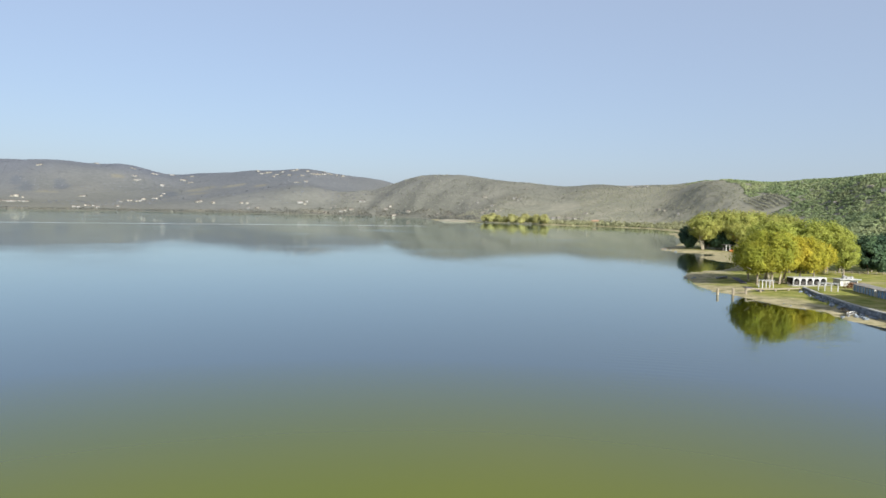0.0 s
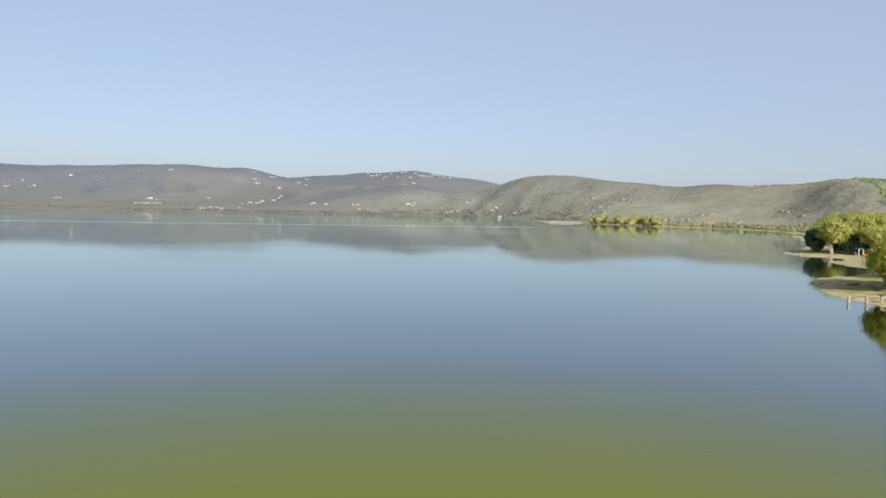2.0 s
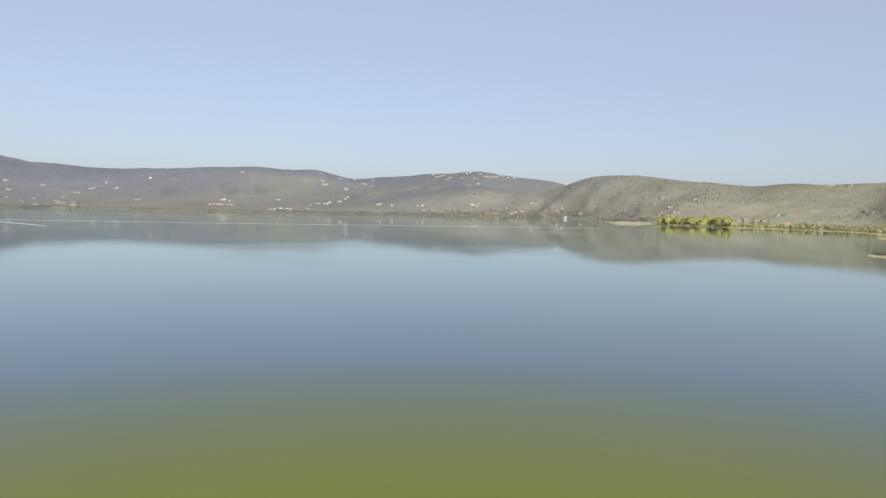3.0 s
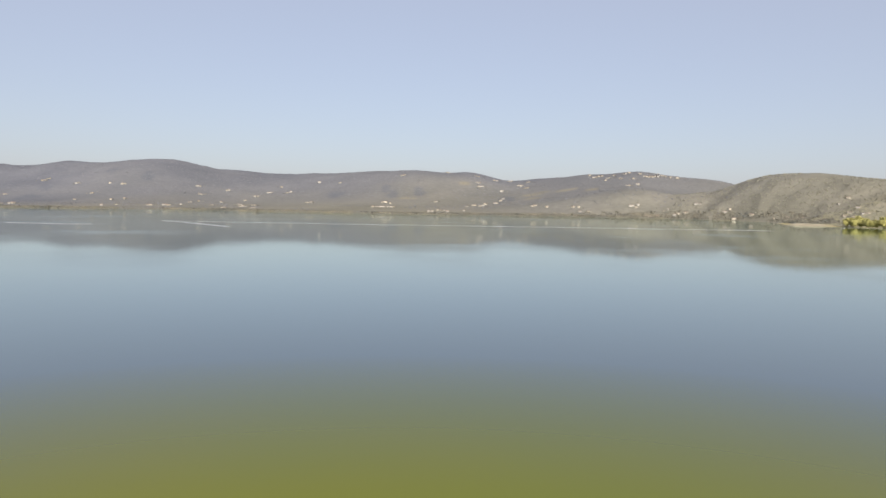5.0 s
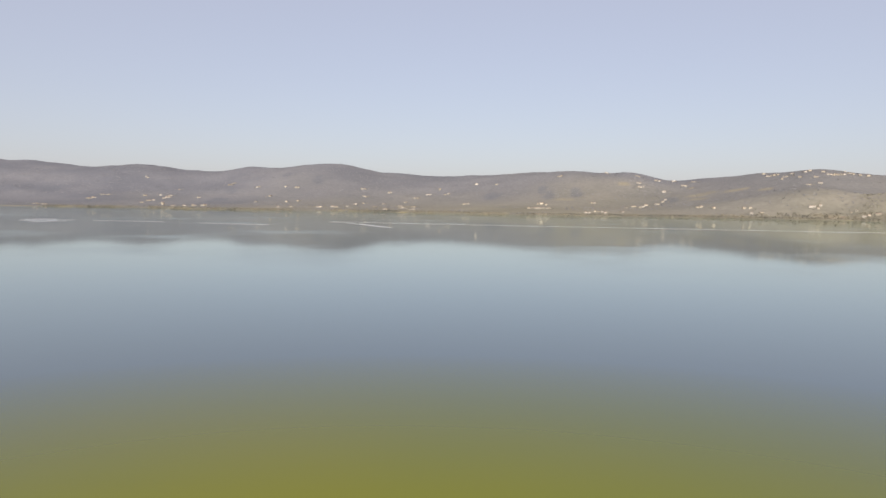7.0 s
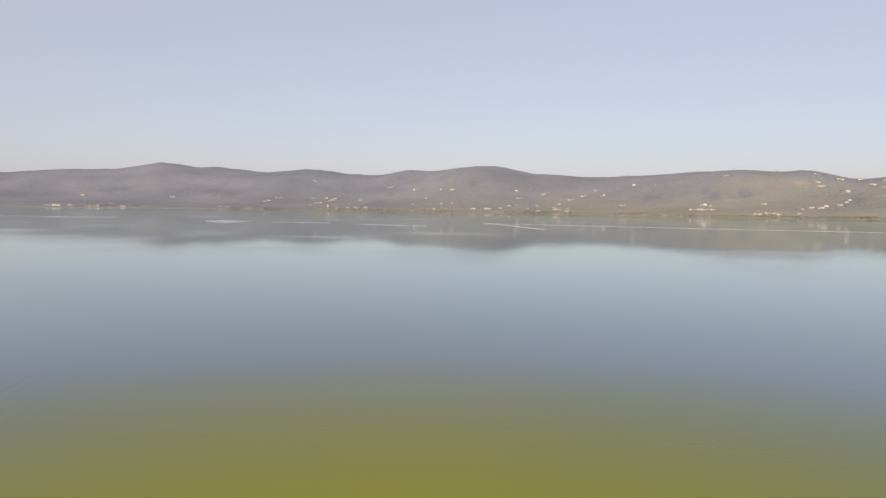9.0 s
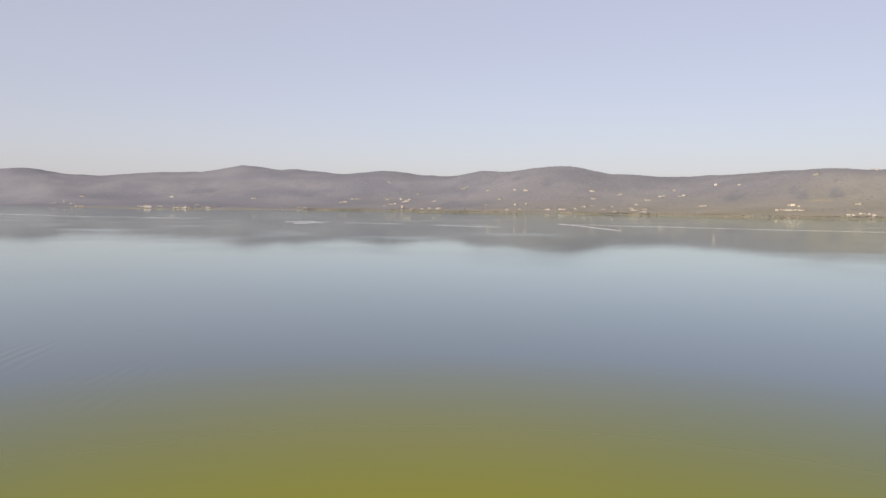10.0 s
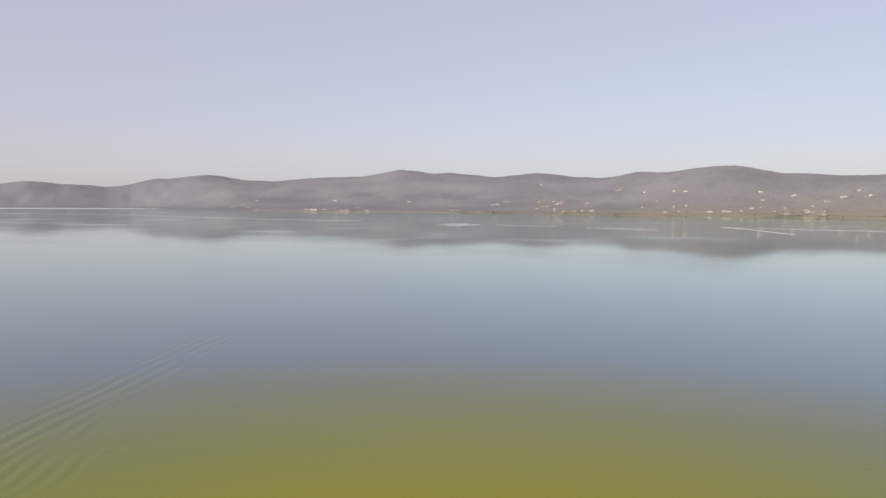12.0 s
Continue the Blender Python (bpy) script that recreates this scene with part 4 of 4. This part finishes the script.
def build_cabins(x, y, turn, count, label):
    root = thing("bathing_cabins", label, "cabins", on_land(x, y), turn, "bathing cabins")
    root.matrix_world = root.matrix_world @ Matrix.Diagonal((1, 1, 0.82, 1))
    w = 1.75
    length = count * w
    part("body", new_box(0, length, 0.1, 2.2, -0.3, 2.2), M_WHITE, root)
    bm = bmesh.new()
    v = [bm.verts.new(p) for p in ((-0.3, -0.35, 2.16), (length + 0.3, -0.35, 2.16), (length + 0.3, 2.5, 2.5), (-0.3, 2.5, 2.5),
                                   (-0.3, -0.35, 2.3), (length + 0.3, -0.35, 2.3), (length + 0.3, 2.5, 2.64), (-0.3, 2.5, 2.64))]
    for f in ((0, 3, 2, 1), (4, 5, 6, 7), (0, 1, 5, 4), (1, 2, 6, 5), (2, 3, 7, 6), (3, 0, 4, 7)):
        bm.faces.new([v[i] for i in f])
    part("roof", bm, M_ROOF_GREY, root)
    for i in range(count + 1):
        part("divider", new_box(i * w - 0.09, i * w + 0.09, -0.16, 0.097, -0.2, 2.15), M_WHITE, root)
    for i in range(count):
        d = part("door", new_box(i * w + 0.22, i * w + w - 0.22, 0.03, 0.096, 0.05, 2.0), M_BLUE, root)
        h = part("handle", new_box(i * w + 0.32, i * w + 0.42, -0.02, 0.03, 0.95, 1.1), M_CONCRETE, d)


def build_boat(x, y, turn, label, mat=None, tilt=0.0):
    root = thing("rowing_boat", label, "boat", (x, y, ground_at(x, y) + 0.12), turn, "beached boats")
    bm = bmesh.new()
    rows = []
    for i in range(9):
        s = i / 8
        half = 0.75 * math.sin(math.pi * min(1.0, 0.12 + s * 0.62)) * (1 if s < 0.75 else 1 - ((s - 0.75) / 0.25) ** 2 * 0.96)
        keel = -0.08 + 0.25 * max(0, s - 0.7)
        rows.append([bm.verts.new((s * 4.4 - 2.2, u * half, keel + 0.55 * abs(u) ** 2.2 + 0.12 * s)) for u in (-1, -0.7, -0.35, 0, 0.35, 0.7, 1)])
    for a, b in zip(rows, rows[1:]):
        for k in range(6):
            bm.faces.new((a[k], a[k + 1], b[k + 1], b[k]))
    bm.faces.new(rows[0][::-1])
    bmesh.ops.solidify(bm, geom=bm.faces[:], thickness=0.05)
    part("hull", bm, mat or M_WHITE, root)
    for px in (-1.1, 0.2):
        part("thwart", new_box(px, px + 0.25, -0.62, 0.62, 0.3, 0.34), M_WOOD, root)


def build_rocks():
    rng = random.Random(9)
    kinds = []
    for k in range(4):
        bm = bmesh.new()
        bmesh.ops.create_icosphere(bm, subdivisions=2, radius=0.5)
        for v in bm.verts:
            v.co *= 0.8 + 0.5 * (noise.noise(v.co * 2.1 + Vector((k * 9.1, 0, 0))) + 0.3)
            v.co.z *= 0.6
        me = bpy.data.meshes.new("rock")
        bm.to_mesh(me)
        bm.free()
        me.materials.append(M_STONE if k < 3 else M_CONCRETE)
        kinds.append(me)
    places = [(88.5 + rng.gauss(0, 1.4), 146 + rng.gauss(0, 3.5), rng.uniform(0.5, 1.2)) for _ in range(16)]
    places += [(np.interp(142 + 1.6 * i, [142, 156, 176, 190.5], [91.6, 92.8, 96.6, 100.5]) - 1.0 - rng.uniform(0, 1.6), 142 + 1.6 * i, rng.uniform(0.7, 1.5)) for i in range(28)]
    places += [(82.5 + rng.gauss(0, 2), 228 + rng.gauss(0, 2.5), rng.uniform(0.4, 1.0)) for _ in range(10)]
    places += [(82 + rng.gauss(0, 1.0), 152 + rng.gauss(0, 10), rng.uniform(0.2, 0.5)) for _ in range(14)]
    places += [(132 + rng.gauss(0, 1.5), 395 + rng.gauss(0, 12), rng.uniform(0.6, 1.6)) for _ in range(10)]
    for x, y, s in places:
        r = new("rock", rng.choice(kinds[:3] if y < 200 else kinds))
        r.matrix_basis = pose(x, y, max(ground_at(x, y), -0.15) + 0.05 * s, 0, 0, rng.uniform(0, 360)) @ Matrix.Diagonal((s, s, s, 1))
        tagged(r, "rounded pale shore rock at the water's edge", "rock", "shore rocks")


build_jetty()
build_quay()
build_pergola(92.0, 195.0, 8, 3.4, 4, "white timber pergola on the beach lawn")
build_pergola(102.6, 182.5, -25, 4.6, 4, "white timber pergola beside the bar's lawn")
build_arcade()
build_kiosk()
build_cabins(110.3, 184.0, -99, 7, "row of white bathing cabins with blue doors")
build_cabins(108.2, 170.6, -97, 8, "second row of white bathing cabins with blue doors")
build_boat(89.8, 152.5, 75, "old wooden rowing boat lying by the quay wall", M_WOOD)
build_boat(88.6, 148.0, 40, "pale rowing boat lying on the stony beach")
build_rocks()


def build_spit_things():
    root = thing("boat_shed", "white open boat shed under the spit's trees", "shed", on_land(161.5, 393.0), 12)
    for px in (0, 2.4, 4.8, 7.2):
        part("post", new_box(px - 0.2, px + 0.2, -0.2, 0.2, -0.3, 3.4), M_WHITE, root)
    part("back_wall", new_box(-0.2, 7.4, 3.0, 3.3, -0.3, 3.4), M_DARK, root)
    part("roof", new_box(-0.6, 7.8, -0.6, 3.7, 3.4, 3.65), M_ROOF_GREY, root)
    root = thing("tarpaulin", "bright orange tarpaulin over a small boat", "tarpaulin", on_land(160.5, 386.0), 20)
    bm = bmesh.new()
    rows = []
    for i in range(7):
        s = i / 6
        rows.append([bm.verts.new((s * 4.5, u * (0.5 + 0.7 * math.sin(math.pi * (0.15 + 0.7 * s))), (1.25 - 0.9 * u * u) * (0.5 + 0.5 * math.sin(math.pi * (0.15 + 0.7 * s))))) for u in (-1, -0.5, 0, 0.5, 1)])
    for a, b in zip(rows, rows[1:]):
        for k in range(4):
            bm.faces.new((a[k], b[k], b[k + 1], a[k + 1]))
    bmesh.ops.solidify(bm, geom=bm.faces[:], thickness=0.08)
    part("cover", bm, M_ORANGE, root)
    root = thing("landing_stage", "low pale stone landing stage at the spit's end", "jetty", (131.5, 410.0, 0.0), 68)
    part("slab", new_box(-2, 14, -1.6, 1.6, -0.8, 0.5, bevel=0.08), M_WOOD, root)


build_spit_things()


def build_walk():
    root = tagged(new("boardwalk"), "dark boardwalk leading down to the beach", "path", kind="structure")
    rng = random.Random(3)
    me = bpy.data.meshes.new("board")
    bm = new_box(-0.14, 0.14, -1.0, 1.0, 0, 0.08, bevel=0.01)
    bm.to_mesh(me)
    bm.free()
    me.materials.append(M_BOARD)
    for (ax, ay), (bx, by) in (((95.0, 223.0), (90.5, 206.0)), ((87.5, 197.5), (87.0, 186.5))):
        n = int(math.hypot(bx - ax, by - ay) / 0.31)
        turn = math.degrees(math.atan2(by - ay, bx - ax))
        for i in range(n):
            x, y = ax + (bx - ax) * i / n, ay + (by - ay) * i / n
            p = part_mesh("board", me, root)
            p.matrix_basis = pose(x, y, ground_at(x, y) + 0.06, 0, 0, turn + rng.uniform(-1, 1))


build_walk()


def build_fence():
    root = thing("fence", "low weathered post-and-rail fence along the meadow", "fence")
    a, c = Vector((137.0, 250.0, 0)), Vector((170.0, 246.0, 0))
    n = 12
    spots = [a.lerp(c, i / n) for i in range(n + 1)]
    for p in spots:
        z = ground_at(p.x, p.y)
        part("post", new_box(p.x - 0.07, p.x + 0.07, p.y - 0.07, p.y + 0.07, z - 0.3, z + 1.15), M_WOOD, root)
    for p, q in zip(spots, spots[1:]):
        for lift in (0.55, 1.0):
            part("rail", rod(bmesh.new(), (p.x, p.y - 0.1, ground_at(p.x, p.y) + lift), (q.x, q.y - 0.1, ground_at(q.x, q.y) + lift), 0.05, sides=6), M_WOOD, root)
    pole = thing("lamp_post", "slim grey lamp post at the meadow's edge", "lamp post", on_land(143.0, 246.0))
    part("pole", rod(bmesh.new(), (0, 0, -0.3), (0, 0, 4.2), 0.09, 0.06), M_CONCRETE, pole)
    part("lamp_head", new_box(-0.25, 0.25, -0.12, 0.12, 4.2, 4.38, bevel=0.04), M_CONCRETE, pole)


build_fence()
build_boat(90.0, 221.5, 15, "white rowing boat drawn up under the trees")
build_boat(91.0, 222.5, 40, "white rowing boat drawn up under the trees")


# ---------------------------------------------------------------- wakes of boats far out
def wake(points, width, label):
    """A low ridge of churned water, tapered at both ends, along a line."""
    rng = np.random.default_rng(len(points))
    bm = bmesh.new()
    pts = np.asarray(points, float)
    leg = np.concatenate([[0], np.cumsum(np.hypot(*np.diff(pts, axis=0).T))])
    n = max(8, int(leg[-1] / 9))
    s = np.linspace(0, leg[-1], n)
    xs, ys = np.interp(s, leg, pts[:, 0]), np.interp(s, leg, pts[:, 1])
    last = None
    for i in range(n):
        j, k = max(i - 1, 0), min(i + 1, n - 1)
        w = Vector((-(ys[k] - ys[j]), xs[k] - xs[j], 0)).normalized()
        half = width * 0.5 * (0.04 + 0.96 * math.sin(math.pi * (i + 0.5) / n) ** 0.4) * rng.uniform(0.6, 1.2)
        row = [bm.verts.new(Vector((xs[i], ys[i], z)) + w * half * u) for u, z in ((-1, -0.05), (0, 0.10), (1, -0.05))]
        if last:
            bm.faces.new((last[0], row[0], row[1], last[1]))
            bm.faces.new((last[1], row[1], row[2], last[2]))
        last = row
    me = bpy.data.meshes.new("boat_wake")
    bm.to_mesh(me)
    bm.free()
    me.materials.append(M_FOAM)
    tagged(new("boat_wake", me), label, "wake", "boat wakes")


wake([(-587, 507), (-500, 545), (-387, 603), (-237, 692), (-91, 780), (-20, 815)], 11.0, "long thin white boat wake on the lake")
wake([(-587, 507), (-548, 495), (-498, 472), (-417, 430)], 7.0, "short white arm of a boat's wake")
for deep, side, half in ((-60, -4, 9), (-38, 4, 15), (-18, -3, 18), (4, 5, 22), (24, -5, 16), (46, 3, 11)):
    cx, cy = -735 - 0.94 * deep + 0.34 * side, 268 + 0.34 * deep + 0.94 * side
    wake([(cx - 0.34 * half, cy - 0.94 * half), (cx, cy), (cx + 0.34 * half, cy + 0.94 * half)], 5.5, "streak in a broad patch of churned water")
wake([(-700, 300), (-660, 332), (-640, 343)], 2.6, "short white boat wake")
wake([(-600, 355), (-557, 367), (-530, 385)], 2.2, "short white boat wake")
wake([(-1702, -421), (-1621, -246), (-1321, -65), (-1058, 65), (-931, 199)], 9.0, "long faint boat wake far out")
